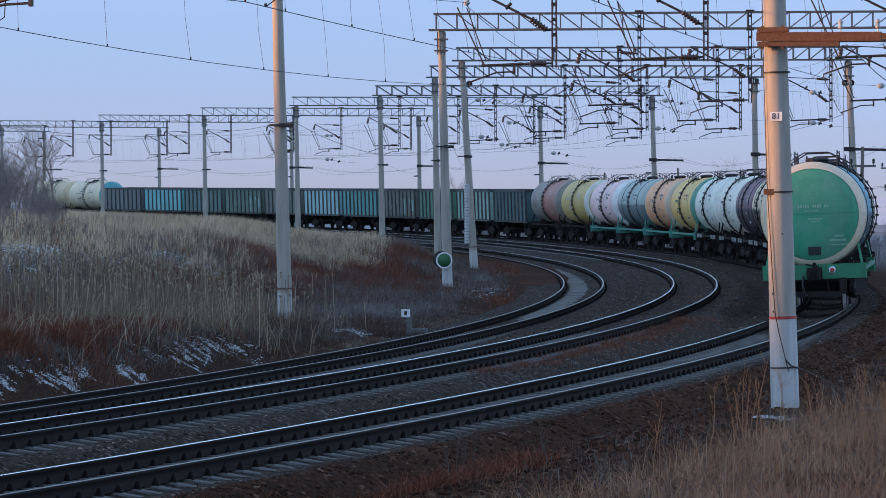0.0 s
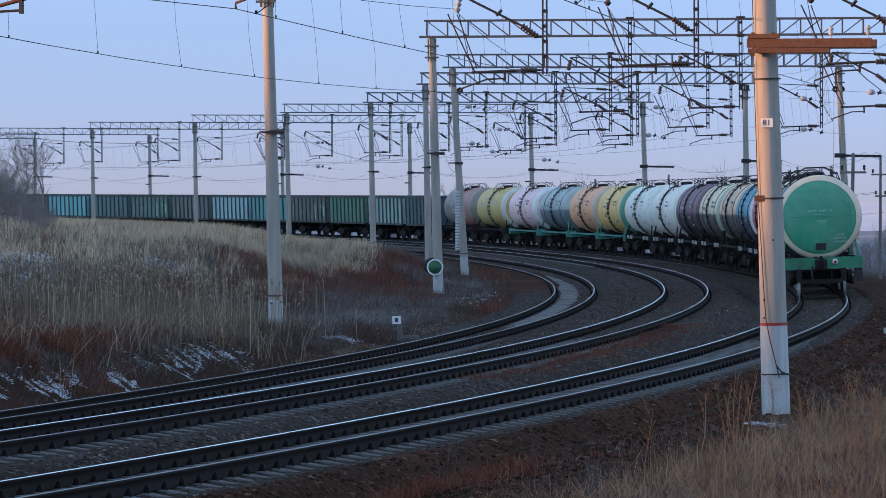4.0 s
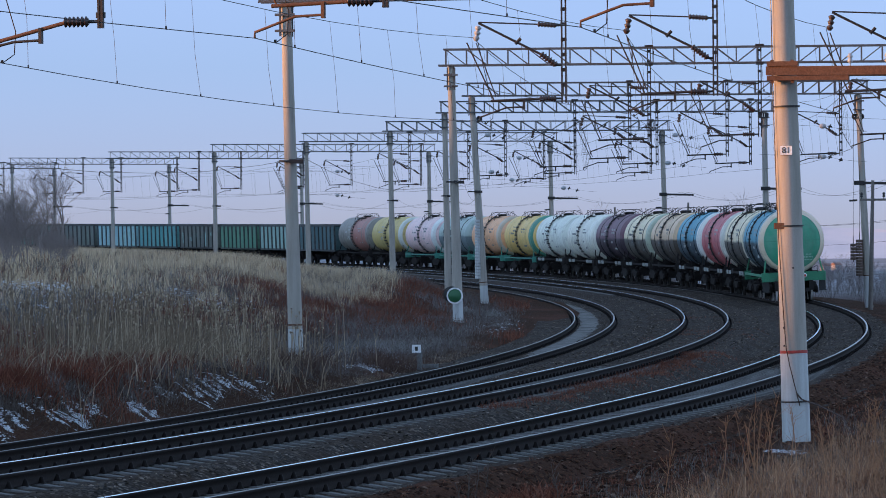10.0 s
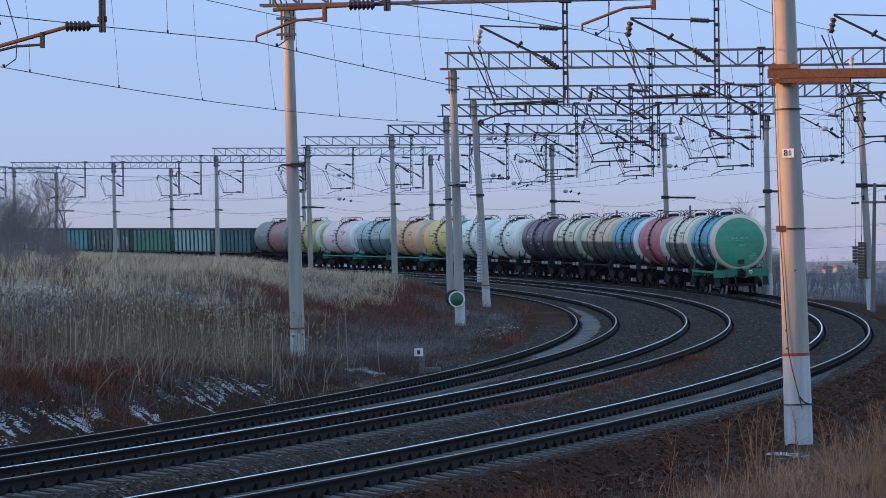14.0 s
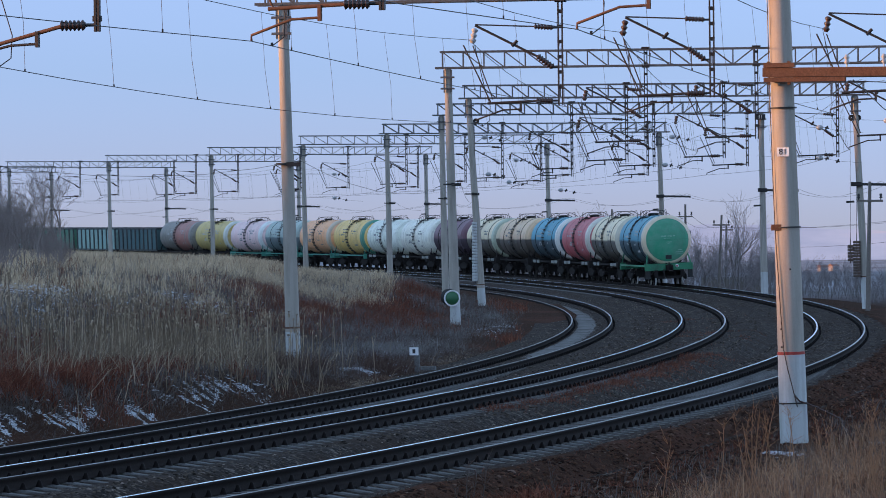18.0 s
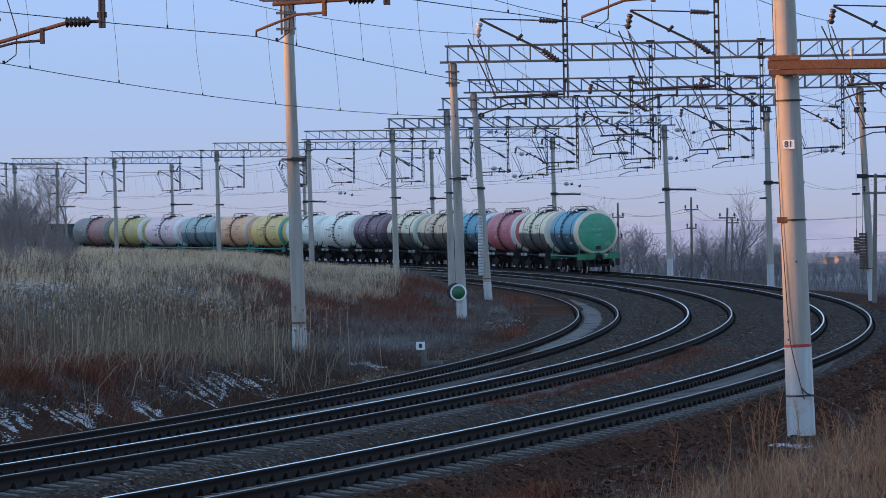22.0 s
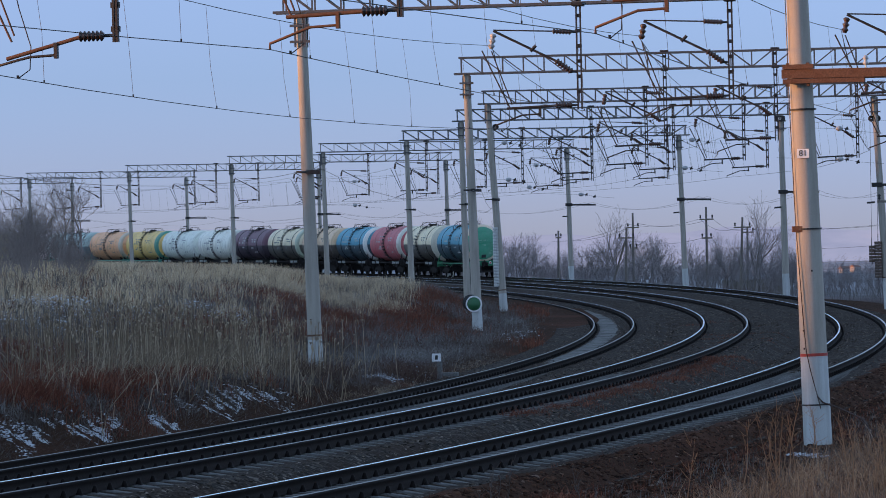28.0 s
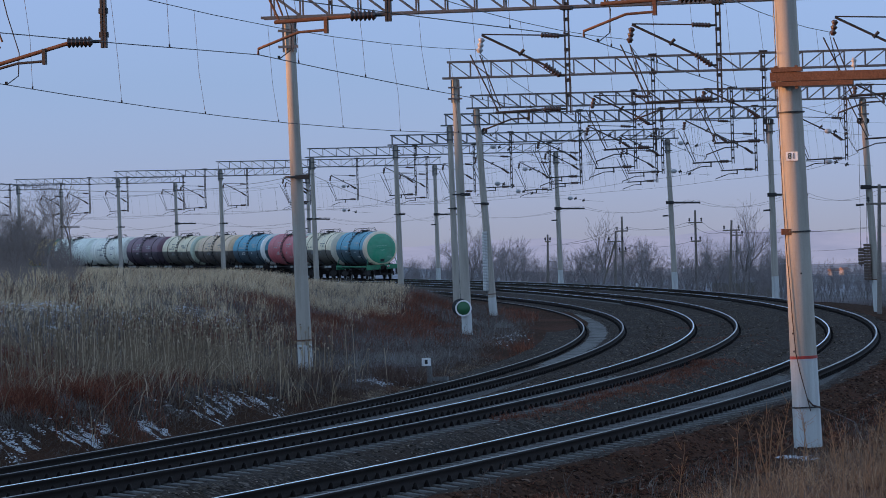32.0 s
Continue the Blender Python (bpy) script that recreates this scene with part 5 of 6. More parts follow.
def cloud(x, y, scale, seed):
    """A smooth random field between 0 and 1 (three octaves of lattice noise)."""
    total, weight = np.zeros(len(x)), 0.0
    for k in range(3):
        f = scale * 1.9 ** k / 3.0
        c, n = math.cos(seed + k), math.sin(seed + k)
        u, v = (x * c - y * n) * f + 311.7 * k, (x * n + y * c) * f + 71.3 * seed
        iu, iv = np.floor(u).astype(np.int64), np.floor(v).astype(np.int64)
        fu, fv = u - iu, v - iv
        fu, fv = fu * fu * (3 - 2 * fu), fv * fv * (3 - 2 * fv)

        def lattice(a, b):
            h = (a * 374761393 + b * 668265263 + int(seed * 1013) * 69069) & 0x7fffffff
            h = ((h ^ (h >> 13)) * 1274126177) & 0x7fffffff
            return ((h ^ (h >> 16)) % 10007) / 10007.0

        q = (lattice(iu, iv) * (1 - fu) + lattice(iu + 1, iv) * fu) * (1 - fv) + (lattice(iu, iv + 1) * (1 - fu) + lattice(iu + 1, iv + 1) * fu) * fv
        total += q * 0.6 ** k
        weight += 0.6 ** k
    return total / weight


def thinned(xy, scale, seed, level, soft=0.08):
    """Leaves plants only in patches."""
    q = cloud(xy[:, 0], xy[:, 1], scale, seed)
    return xy[rng.random(len(xy)) < np.clip((q - level) / soft, 0.03, 1)]


POST_FEET = [place(q.s, -q.inner + 0.2) for q in PORTALS[1:4]] + [place(PORTALS[0].s, PORTALS[0].outer)]


def blades(name, label, xy, height, width, lean, mat, category="grass", splay=0.35, on_bed=False):
    """Thin bent blades of dead grass on the ground."""
    for q in POST_FEET:      # the ground is trodden round the posts
        keep = np.hypot(xy[:, 0] - q[0], xy[:, 1] - q[1]) > 0.55
        xy, height, width = xy[keep], height[keep], width[keep]
    n = len(xy)
    z = ground_z(xy[:, 0], xy[:, 1]) - 0.03
    if on_bed:
        bs, bl = to_plan(xy[:, 0], xy[:, 1])
        z = np.maximum(z, bed_z(bs, bl) + rise(bs) - 0.03)
    base = np.column_stack([xy, z])
    a = rng.uniform(0, 2 * math.pi, n)
    side = np.stack([np.cos(a), np.sin(a), 0 * a], -1)
    b2 = rng.uniform(0, 2 * math.pi, n)
    tilt = np.stack([np.cos(b2), np.sin(b2), 0 * a], -1) * (np.abs(rng.normal(0, splay, n)) * height)[:, None]
    tilt[:, 0] += lean * height
    up = np.column_stack([0 * a, 0 * a, height])
    rows = []
    for f, w in ((0.0, 1.0), (0.55, 0.75), (1.0, 0.22)):
        p = base + up * f * (1 - 0.12 * f) + tilt * f ** 1.8
        rows += [p - side * (width * w / 2)[:, None], p + side * (width * w / 2)[:, None]]
    v = np.stack(rows, 1).reshape(-1, 3)
    q = np.array([(0, 1, 3, 2), (2, 3, 5, 4)])
    f = (q[None] + 6 * np.arange(n)[:, None, None]).reshape(-1, 4)
    ob = new(name, fast_mesh(name, v, f, [mat]))
    return tagged(ob, label, category, kind="stuff")


def scatter(n, s0, s1, in0, in1, s_pow=1.0, in_pow=1.0):
    """Random points of the bank: along the line and inwards of the inmost track."""
    s = s0 + (s1 - s0) * rng.random(n) ** s_pow
    d = in0 + (in1 - in0) * rng.random(n) ** in_pow
    p = places(s, track_lat(2, s) - d, 0)
    return p[:, :2], s, d


def clumped(xy, spread, per):
    """Gathers points into tufts."""
    k = max(1, len(xy) // per)
    c = xy[rng.integers(0, len(xy), k)]
    pick = rng.integers(0, k, len(xy))
    return c[pick] + rng.normal(0, spread, (len(xy), 2))


def drift(n, c_s, c_in, r_s, r_in):
    """Points gathered round a spot of the bank."""
    s = rng.normal(c_s, r_s, n)
    d = rng.normal(c_in, r_in, n)
    d = np.where(c_in > 0, np.abs(d - 2.35) + 2.35, d)
    return places(s, track_lat(2, s) - d, 0)[:, :2]


def grow(name, label, xy, h0, h1, w0, w1, mat, lean=0.03, splay=0.35, category="grass"):
    n = len(xy)
    return blades(name, label, xy, rng.uniform(h0, h1, n), rng.uniform(w0, w1, n), lean, mat, category, splay)


# straw on the crown of the bank
xy, s, d = scatter(90000, -60, 230, 14.0, 46, 1.3, 1.2)
grow("straw_grass", "pale bleached straw grass on the bank", thinned(clumped(xy, 0.17, 12), 0.5, 8, 0.3, 0.25), 0.18, 0.72, 0.009, 0.021, STRAW, 0.05, 0.6)
xy, s, d = scatter(9000, -60, 120, 13, 40, 1.3, 1.2)
grow("russet_weeds", "brown weeds mixed into the straw of the bank", thinned(clumped(xy, 0.2, 12), 0.5, 9, 0.5), 0.25, 0.7, 0.012, 0.026, RUSTY, 0.03, 0.45, "weeds")
xy, s, d = scatter(12000, -60, 120, 13, 40, 1.3, 1.2)
grow("grey_weeds", "grey stems mixed into the straw of the bank", thinned(clumped(xy, 0.2, 12), 0.7, 10, 0.45), 0.3, 0.8, 0.012, 0.026, GREYISH, 0.03, 0.4, "weeds")
xy, s, d = scatter(52000, 28, 260, 8.6, 22, 1.3, 1.0)
grow("straw_grass", "pale straw grass along the far side of the bank", clumped(xy, 0.2, 10), 0.2, 0.6, 0.01, 0.024, STRAW, 0.03, 0.5)
# withered undergrowth everywhere on the slope
xy, s, d = scatter(70000, -75, 110, 2.9, 13, 1.2, 0.8)
grow("grey_weeds", "grey withered undergrowth on the bank", clumped(xy, 0.2, 20), 0.1, 0.42, 0.007, 0.015, GREYISH, 0.0, 0.9, "weeds")
xy, s, d = scatter(9000, -70, 60, 4.5, 20, 1.2, 1.0)
grow("grey_weeds", "grey-brown dead umbels and stems on the bank", clumped(xy, 0.1, 5), 0.3, 0.75, 0.007, 0.016, GREYISH, 0.03, 0.35, "weeds")
# tall reeds on the slope, thickest in the middle
xy = np.concatenate([drift(1100, -38, 5.6, 4.5, 1.1), drift(1500, -33, 6.8, 4.5, 1.6), drift(250, -22, 7.8, 5, 1.6)])
xy = xy[to_plan(xy[:, 0], xy[:, 1])[0] > -47]
xy = thinned(xy, 1.2, 4, 0.5, 0.05)
ps, pl = to_plan(xy[:, 0], xy[:, 1])
xy = xy[(ps < -29) | (track_lat(2, ps) - pl > 6.0)]
grow("reed_grass", "tall dry reeds on the slope of the bank", clumped(xy, 0.22, 7), 0.35, 1.4, 0.009, 0.02, REED, 0.08, 0.6)
xy, s, d = scatter(44000, -62, 34, 8, 16, 1.0, 1.0)
grow("grey_weeds", "grey matted weeds below the crown of the bank", thinned(clumped(xy, 0.25, 25), 0.9, 6, 0.4), 0.15, 0.5, 0.008, 0.018, GREYISH, 0.02, 0.8, "weeds")
xy, s, d = scatter(5000, -50, 40, 9, 16, 1.0, 1.0)
grow("straw_grass", "scattered pale straw below the crown of the bank", clumped(xy, 0.18, 14), 0.25, 0.7, 0.01, 0.022, STRAW, 0.03, 0.45)
grow("grey_weeds", "grey stalks that stand through the snow", clumped(drift(4500, -49, 3.3, 7, 0.6), 0.12, 8), 0.06, 0.28, 0.008, 0.018, GREYISH, 0.0, 0.9, "weeds")
xy = np.concatenate([drift(900, -44, 5.0, 6, 1.0), drift(800, -32, 6.4, 8, 1.5)])
grow("broken_reeds", "broken and bent reed stems", xy, 0.4, 1.1, 0.012, 0.024, REED, 0.2, 0.9)
xy, s, d = scatter(70000, -66, 45, 4.0, 15, 1.0, 1.0)
grow("ashen_weeds", "fine tangled ash-grey stems over the bank", thinned(clumped(xy, 0.3, 18), 0.6, 12, 0.4, 0.2), 0.12, 0.4, 0.006, 0.013, ASHEN, 0.0, 1.2, "weeds")
# brown shrubs round the foot of the post, pale grass along the track
xy = np.concatenate([drift(2200, -26.5, 5.0, 1.6, 0.7), drift(1500, -21.5, 3.0, 0.9, 0.4), drift(1200, -30, 4.0, 2.0, 0.5)])
grow("brown_shrubs", "dark brown brushwood at the foot of the bank", clumped(xy, 0.15, 30), 0.2, 0.7, 0.005, 0.011, BRUSH, 0.0, 0.8, "weeds")
xy = np.concatenate([drift(1500, -30, 2.5, 4, 0.12), drift(900, -10, 2.6, 5, 0.2)])
grow("straw_grass", "strip of short beige grass beside the inner track", clumped(xy, 0.12, 10), 0.06, 0.16, 0.005, 0.01, REED, 0.0, 1.2)
xy, s, d = scatter(30000, -78, 0, 2.3, 4.6, 1.2, 1.0)
grow("leaf_litter", "grey-brown matted litter at the foot of the bank", clumped(xy, 0.15, 12), 0.03, 0.14, 0.006, 0.014, GREYISH, 0.0, 1.7, "litter")
# plumes of the reeds
def plumes(name, label, xy, h, size, mat):
    """Drooping seed heads on stems: a stem and three short broad blades at its tip."""
    n = len(xy)
    z = ground_z(xy[:, 0], xy[:, 1])
    a = rng.uniform(0, 2 * math.pi, n)
    lean = np.abs(rng.normal(0.08, 0.08, n))
    dirs = np.stack([np.cos(a), np.sin(a), 0 * a], -1)
    tip = np.column_stack([xy, z + h]) + dirs * (lean * h)[:, None]
    foot = np.column_stack([xy, z - 0.03])
    verts, quads = [], []
    w = np.array([0.0085, 0.0, 0.0])
    for k in range(2):      # crossed stem strips
        q = w if k == 0 else w[[1, 0, 2]]
        verts.append(np.stack([foot - q, foot + q, tip + q * 0.6, tip - q * 0.6], 1))
    for k in range(3):
        b2 = a + k * 2.1
        d = np.stack([np.cos(b2), np.sin(b2), 0 * a], -1)
        e = tip + d * (size * 0.35)[:, None] + np.column_stack([0 * a, 0 * a, -size * rng.uniform(-0.3, 0.9, n)])
        m = (tip + e) / 2 + np.column_stack([0 * a, 0 * a, size * 0.25])
        c = np.cross(d, (0, 0, 1)) * (size * 0.16)[:, None]
        verts.append(np.stack([tip, m - c, e, m + c], 1))
    v = np.stack(verts, 1).reshape(-1, 3)
    f = np.arange(n * 20).reshape(-1, 4)
    return tagged(new(name, fast_mesh(name, v, f, [mat])), label, "reeds", kind="stuff")


xy = np.concatenate([drift(260, -39, 5.8, 4.0, 1.1), drift(430, -32, 6.8, 6, 1.8), drift(60, -21, 8.4, 6, 2.0), drift(120, -49, 7.4, 4, 1.2)])
plumes("reed_plumes", "tall pale reeds with drooping plumes on the bank", xy, rng.uniform(0.8, 1.6, len(xy)), rng.uniform(0.1, 0.2, len(xy)), REED)
# russet weeds in drifts
for k, (n, c_s, c_in, r_s, r_in) in enumerate(((5000, -37, 8.6, 5, 1.3), (1800, -41, 4.6, 7, 0.9), (14000, -52, 4.9, 2.2, 0.8), (5000, -46, 6.2, 2.2, 0.7), (1500, -46, 4.3, 4, 0.4), (5500, 13, 12.0, 6, 1.4), (5000, 2, 10.2, 5, 1.1), (4000, 20, 7.4, 8, 1.0),
                                               (700, 14, 2.6, 7, 0.3), (3500, -14, 10.5, 5, 1.2), (11000, 27, 8.3, 8, 1.1), (7000, 40, 7.2, 7, 0.9), (5000, 12, 9.4, 6, 1.0), (1500, 66, 3.2, 8, 0.6))):
    grow("russet_weeds", "low rust-brown weeds in a drift on the bank", thinned(clumped(drift(n, c_s, c_in, r_s, r_in), 0.12, 12), 1.1, 2 + k, 0.42), 0.12, 0.5, 0.009, 0.02, RUSTY, 0.0, 0.6, "weeds")

xy = np.concatenate([drift(2600, 18, 12.2, 3.5, 0.8), drift(2300, 26, 9.0, 5, 0.6), drift(1500, 12.5, 9.8, 3, 0.6), drift(1800, -39, 8.6, 1.5, 0.6)])
grow("russet_weeds", "tall dark red-brown weeds on the bank", thinned(clumped(xy, 0.2, 14), 0.8, 31, 0.42), 0.3, 0.65, 0.008, 0.016, RUSTY, 0.0, 0.7, "weeds")


# weeds before the outer track, on the camera's side
def outer_points(n, s0, s1, l0, l1, s_pow=1.0, l_pow=1.0):
    s = s0 + (s1 - s0) * rng.random(n) ** s_pow
    lat = l0 + (l1 - l0) * rng.random(n) ** l_pow
    return places(s, lat, 0)[:, :2]


xy = outer_points(2400, -78, -55, 5.4, 9.5)
xy = clumped(xy, 0.13, 9)
n = len(xy)
blades("tawny_weeds", "tawny dead weeds below the numbered post", xy, rng.uniform(0.15, 0.7, n), rng.uniform(0.003, 0.008, n), 0.03, TAWNY, "weeds", 0.8)
xy = clumped(outer_points(22000, -88, -58, 5.2, 11.5), 0.16, 11)
n = len(xy)
blades("tawny_weeds", "soft tawny brush of dead weeds on the near verge", xy, rng.uniform(0.12, 0.55, n), rng.uniform(0.003, 0.007, n), 0.03, TAWNY, "weeds", 1.25)
xy = clumped(outer_points(9000, -86, -58, 5.0, 11.0), 0.2, 14)
n = len(xy)
blades("grey_weeds", "grey dead stems among the tawny weeds", xy, rng.uniform(0.1, 0.45, n), rng.uniform(0.003, 0.007, n), 0.0, GREYISH, "weeds", 0.9)
xy = outer_points(4000, -80, -40, 3.4, 8)
xy = clumped(xy, 0.2, 7)
n = len(xy)
blades("grey_weeds", "short grey weeds on the bare verge", xy, rng.uniform(0.08, 0.3, n), rng.uniform(0.006, 0.012, n), 0.0, GREYISH, "weeds", 0.6)
xy = thinned(clumped(outer_points(9000, -54, -20, -3.9, -2.3), 0.15, 25), 0.9, 21, 0.38)
n = len(xy)
blades("russet_weeds", "low rust-brown weeds between two tracks", xy, rng.uniform(0.05, 0.16, n), rng.uniform(0.007, 0.015, n), 0.0, RUSTY, "weeds", 0.9, True)
xy = thinned(clumped(outer_points(3000, -20, 40, -6.4, -2.6), 0.2, 40), 0.8, 22, 0.5)
n = len(xy)
blades("russet_weeds", "sparse brown weeds in the ballast of the curve", xy, rng.uniform(0.04, 0.12, n), rng.uniform(0.008, 0.016, n), 0.0, RUSTY, "weeds", 0.9, True)
xy = thinned(clumped(outer_points(2500, -62, -30, 4.2, 8.5), 0.25, 40), 0.7, 23, 0.45)
n = len(xy)
blades("straw_grass", "flattened pale tufts beyond the numbered post", xy, rng.uniform(0.06, 0.2, n), rng.uniform(0.005, 0.01, n), 0.0, TAWNY, "grass", 1.1)
xy = clumped(outer_points(30000, -88, -20, 1.9, 9.0, 1.8), 0.3, 30)
n = len(xy)
blades("leaf_litter", "flattened brown leaf litter on the dark verge", xy, rng.uniform(0.03, 0.12, n), rng.uniform(0.008, 0.018, n), 0.0, RUSTY, "litter", 1.6, True)
xy = outer_points(2400, -82, -72, 2.2, 3.6)
xy = clumped(xy, 0.22, 160)
n = len(xy)
blades("russet_weeds", "curled rust-orange weeds at the trackside", xy, rng.uniform(0.1, 0.4, n), rng.uniform(0.01, 0.02, n), 0.1, RUSTY, "weeds", 0.9)


# ---- bare branches ----
def branches(seed, height, radius, levels, fork, spread, droop=0.0, trunks=1, skin=None):
    """Grows limbs as tapering three-sided rods; gives (trunk, twigs) meshes."""
    r = random.Random(seed)
    wood, twigs = Build(), Build()

    def grow(p, d, length, rad, level):
        b = wood if level <= 1 else twigs
        mid = p + d * length * 0.5 + Vector((r.uniform(-1, 1), r.uniform(-1, 1), r.uniform(-0.3, 0.6))) * length * 0.07
        q = p + d * length + Vector((r.uniform(-1, 1), r.uniform(-1, 1), r.uniform(-0.2, 0.5))) * length * 0.1
        b.tube([p, mid, q], [rad, rad * 0.8, rad * 0.58], 3 if level > 1 else 6, False)
        if level >= levels:
            return
        for k in range(fork[min(level, len(fork) - 1)]):
            t = r.uniform(0.35, 1.0)
            at = p.lerp(q, t) if k else q
            w = Vector((r.gauss(0, 1), r.gauss(0, 1), r.gauss(0, 0.5)))
            nd = (d + w * spread + Vector((0, 0, 0.18 - droop * level))).normalized()
            grow(at, nd, length * r.uniform(0.55, 0.82), max(rad * 0.55, 0.008), level + 1)

    for k in range(trunks):
        d = Vector((r.gauss(0, 0.25), r.gauss(0, 0.25), 1)).normalized() if trunks > 1 else Vector((r.gauss(0, 0.07), r.gauss(0, 0.07), 1)).normalized()
        grow(Vector((r.gauss(0, 0.15), r.gauss(0, 0.15), -0.1)) if trunks > 1 else Vector((0, 0, -0.1)), d, height * r.uniform(0.3, 0.4), radius, 0)
    return wood.mesh("trunk", skin or BARK), twigs.mesh("crown", skin or TWIG)


TREES = [branches(k, 6.0, 0.09, 5, (4, 4, 3, 3, 2), 0.48) for k in range(5)]
BUSHES = [branches(20 + k, 4.2, 0.03, 4, (3, 3, 3, 2), 0.42, 0.0, 5) for k in range(3)]

BANK_BUSHES = [branches(40 + k, 4.2, 0.028, 4, (4, 3, 3, 2), 0.42, 0.0, 6, DARK_TWIG) for k in range(3)]
BANK_TREE = branches(52, 6.0, 0.07, 5, (4, 4, 3, 3, 2), 0.55, 0.02, 1, DARK_TWIG)


def plant(name, kind_of, x, y, scale, label, category, group):
    t = thing(name, label, category, group, at=pose(x, y, float(ground_z([x], [y])[0]), 0, 0, rng.uniform(0, 360)) @ Matrix.Diagonal((scale, scale, scale, 1)))
    part("trunk", kind_of[0], None, t)
    part("crown", kind_of[1], None, t, "bare twigs")
    return t


def at_bearing(k, depth):
    """Metres to the right of the camera's axis for a bearing of k metres in a hundred."""
    return k * depth / 100


def behind_line(k, room, deep):
    """A depth on this bearing at which one stands well behind the outer track."""
    for depth in np.arange(235.0, 420.0, 6.0):
        s, lat = to_plan(at_bearing(k, depth), depth)
        if lat[0] > room:
            return depth + rng.uniform(0, deep)
    return 420.0


for i in range(100):
    k = -1.2 + 10.6 * (i + rng.uniform(-0.4, 0.4)) / 100
    depth = behind_line(k, 12, 80)
    tall = 1.05 + 0.25 * math.sin(k * 1.9) + 0.12 * math.sin(k * 5.3)
    plant("bare_tree", TREES[i % 5], at_bearing(k, depth), depth, rng.uniform(0.62, 0.98) * tall, "bare grey tree in the thicket behind the line", "tree", "thicket trees")
for i in range(60):
    k = -1.0 + 10.0 * (i + rng.uniform(-0.4, 0.4)) / 60
    depth = behind_line(k, 8.5, 40)
    if 6.4 < k < 8.6:
        depth = max(depth, 345.0)
    plant("bare_bush", BUSHES[i % 3], at_bearing(k, depth), depth, rng.uniform(0.6, 0.95), "leafless bush in the thicket behind the line", "bush", "thicket bushes")
for i in range(26):
    depth = rng.uniform(150, 235)
    k = -12.6 + 2.9 * rng.random()
    size = (0.9 if k < -10.4 else 0.6) * rng.uniform(0.6, 1.1)
    plant("bare_bush", BANK_BUSHES[i % 3], at_bearing(k, depth), depth, size, "leafless bush on the grassy bank", "bush", "bank bushes")
for i in range(40):
    k = 8.6 + 4.1 * (i + rng.uniform(-0.4, 0.4)) / 40
    depth = rng.uniform(295, 350)
    plant("bare_bush", BUSHES[i % 3], at_bearing(k, depth), depth, rng.uniform(0.45, 0.95), "sparse leafless bush above the pale hollow", "bush", "thicket bushes")
plant("bare_tree", TREES[3], at_bearing(9.0, 330), 330, 0.95, "bare spreading tree beside the dark fence", "tree", "thicket trees")
plant("bare_tree", BANK_TREE, at_bearing(-10.35, 190), 190, 0.85, "bare tree behind the bushes on the bank", "tree", "bank bushes")
plant("bare_tree", BANK_TREE, at_bearing(-9.75, 175), 175, 0.8, "small bare tree with spreading limbs on the bank", "tree", "bank bushes")



# ---- small fixtures of the line ----
def disc_signal():
    spec = PORTALS[2]
    p = place(spec.s, -spec.inner + 0.1, 0.75)
    m = Matrix.Translation(p) @ Matrix.Rotation(way_at(spec.s) - math.pi / 2, 4, "Z")
    t = thing("disc_sign", "round green disc sign with white rim on the concrete post", "sign", at=m)
    y = -0.32
    part("back_plate", Build().lathe([(0.002, y + 0.045), (0.33, y + 0.045), (0.33, y + 0.06), (0.002, y + 0.06)], 28, "y", (-0.13, 0, 0.05)), BLACK, t, "black plate behind the disc")
    part("rim", Build().lathe([(0.265, y), (0.275, y - 0.012), (0.325, y - 0.012), (0.33, y), (0.33, y + 0.03), (0.002, y + 0.03)], 28, "y"), SIGN_WHITE, t, "white enamel rim")
    part("face", Build().lathe([(0.002, y - 0.006), (0.268, y - 0.006), (0.27, y + 0.01)], 28, "y"), SIGNAL_GREEN, t, "flat green enamel face")
    part("bracket", Build().beam((0, y + 0.05, 0), (0.05, 0.02, 0), 0.08, 0.3), DARK_STEEL, t)


SIGNAL_GREEN = plain("green_enamel", (0.022, 0.12, 0.048), 0.5, 0, 8, 0.15, relief=0)


def picket_sign():
    s = -20.1
    lat = float(track_lat(2, s)) - 2.35
    p = place(s, lat, -0.55)
    m = Matrix.Translation(p) @ Matrix.Rotation(way_at(s) - math.pi / 2, 4, "Z")
    t = thing("distance_post", "low concrete post with a small white number board", "post", at=m)
    part("post", Build().box((0, 0, 0.2), (0.14, 0.14, 0.7), None, 0.02), SLEEPER, t, "grey concrete stump")
    board = part("board", Build().box((-0.07, -0.1, 0.6), (0.25, 0.02, 0.22)), SIGN_WHITE, t, "square white board")
    bars = Build()
    bars.beam((-0.11, -0.114, 0.6), (-0.03, -0.114, 0.6), 0.006, 0.12)
    part("mark", bars, BLACK, board)
    part("cap_stone", Build().box((0.25, 0.1, 0.12), (0.5, 0.3, 0.1), None, 0.03), SLEEPER, t)


disc_signal()
picket_sign()


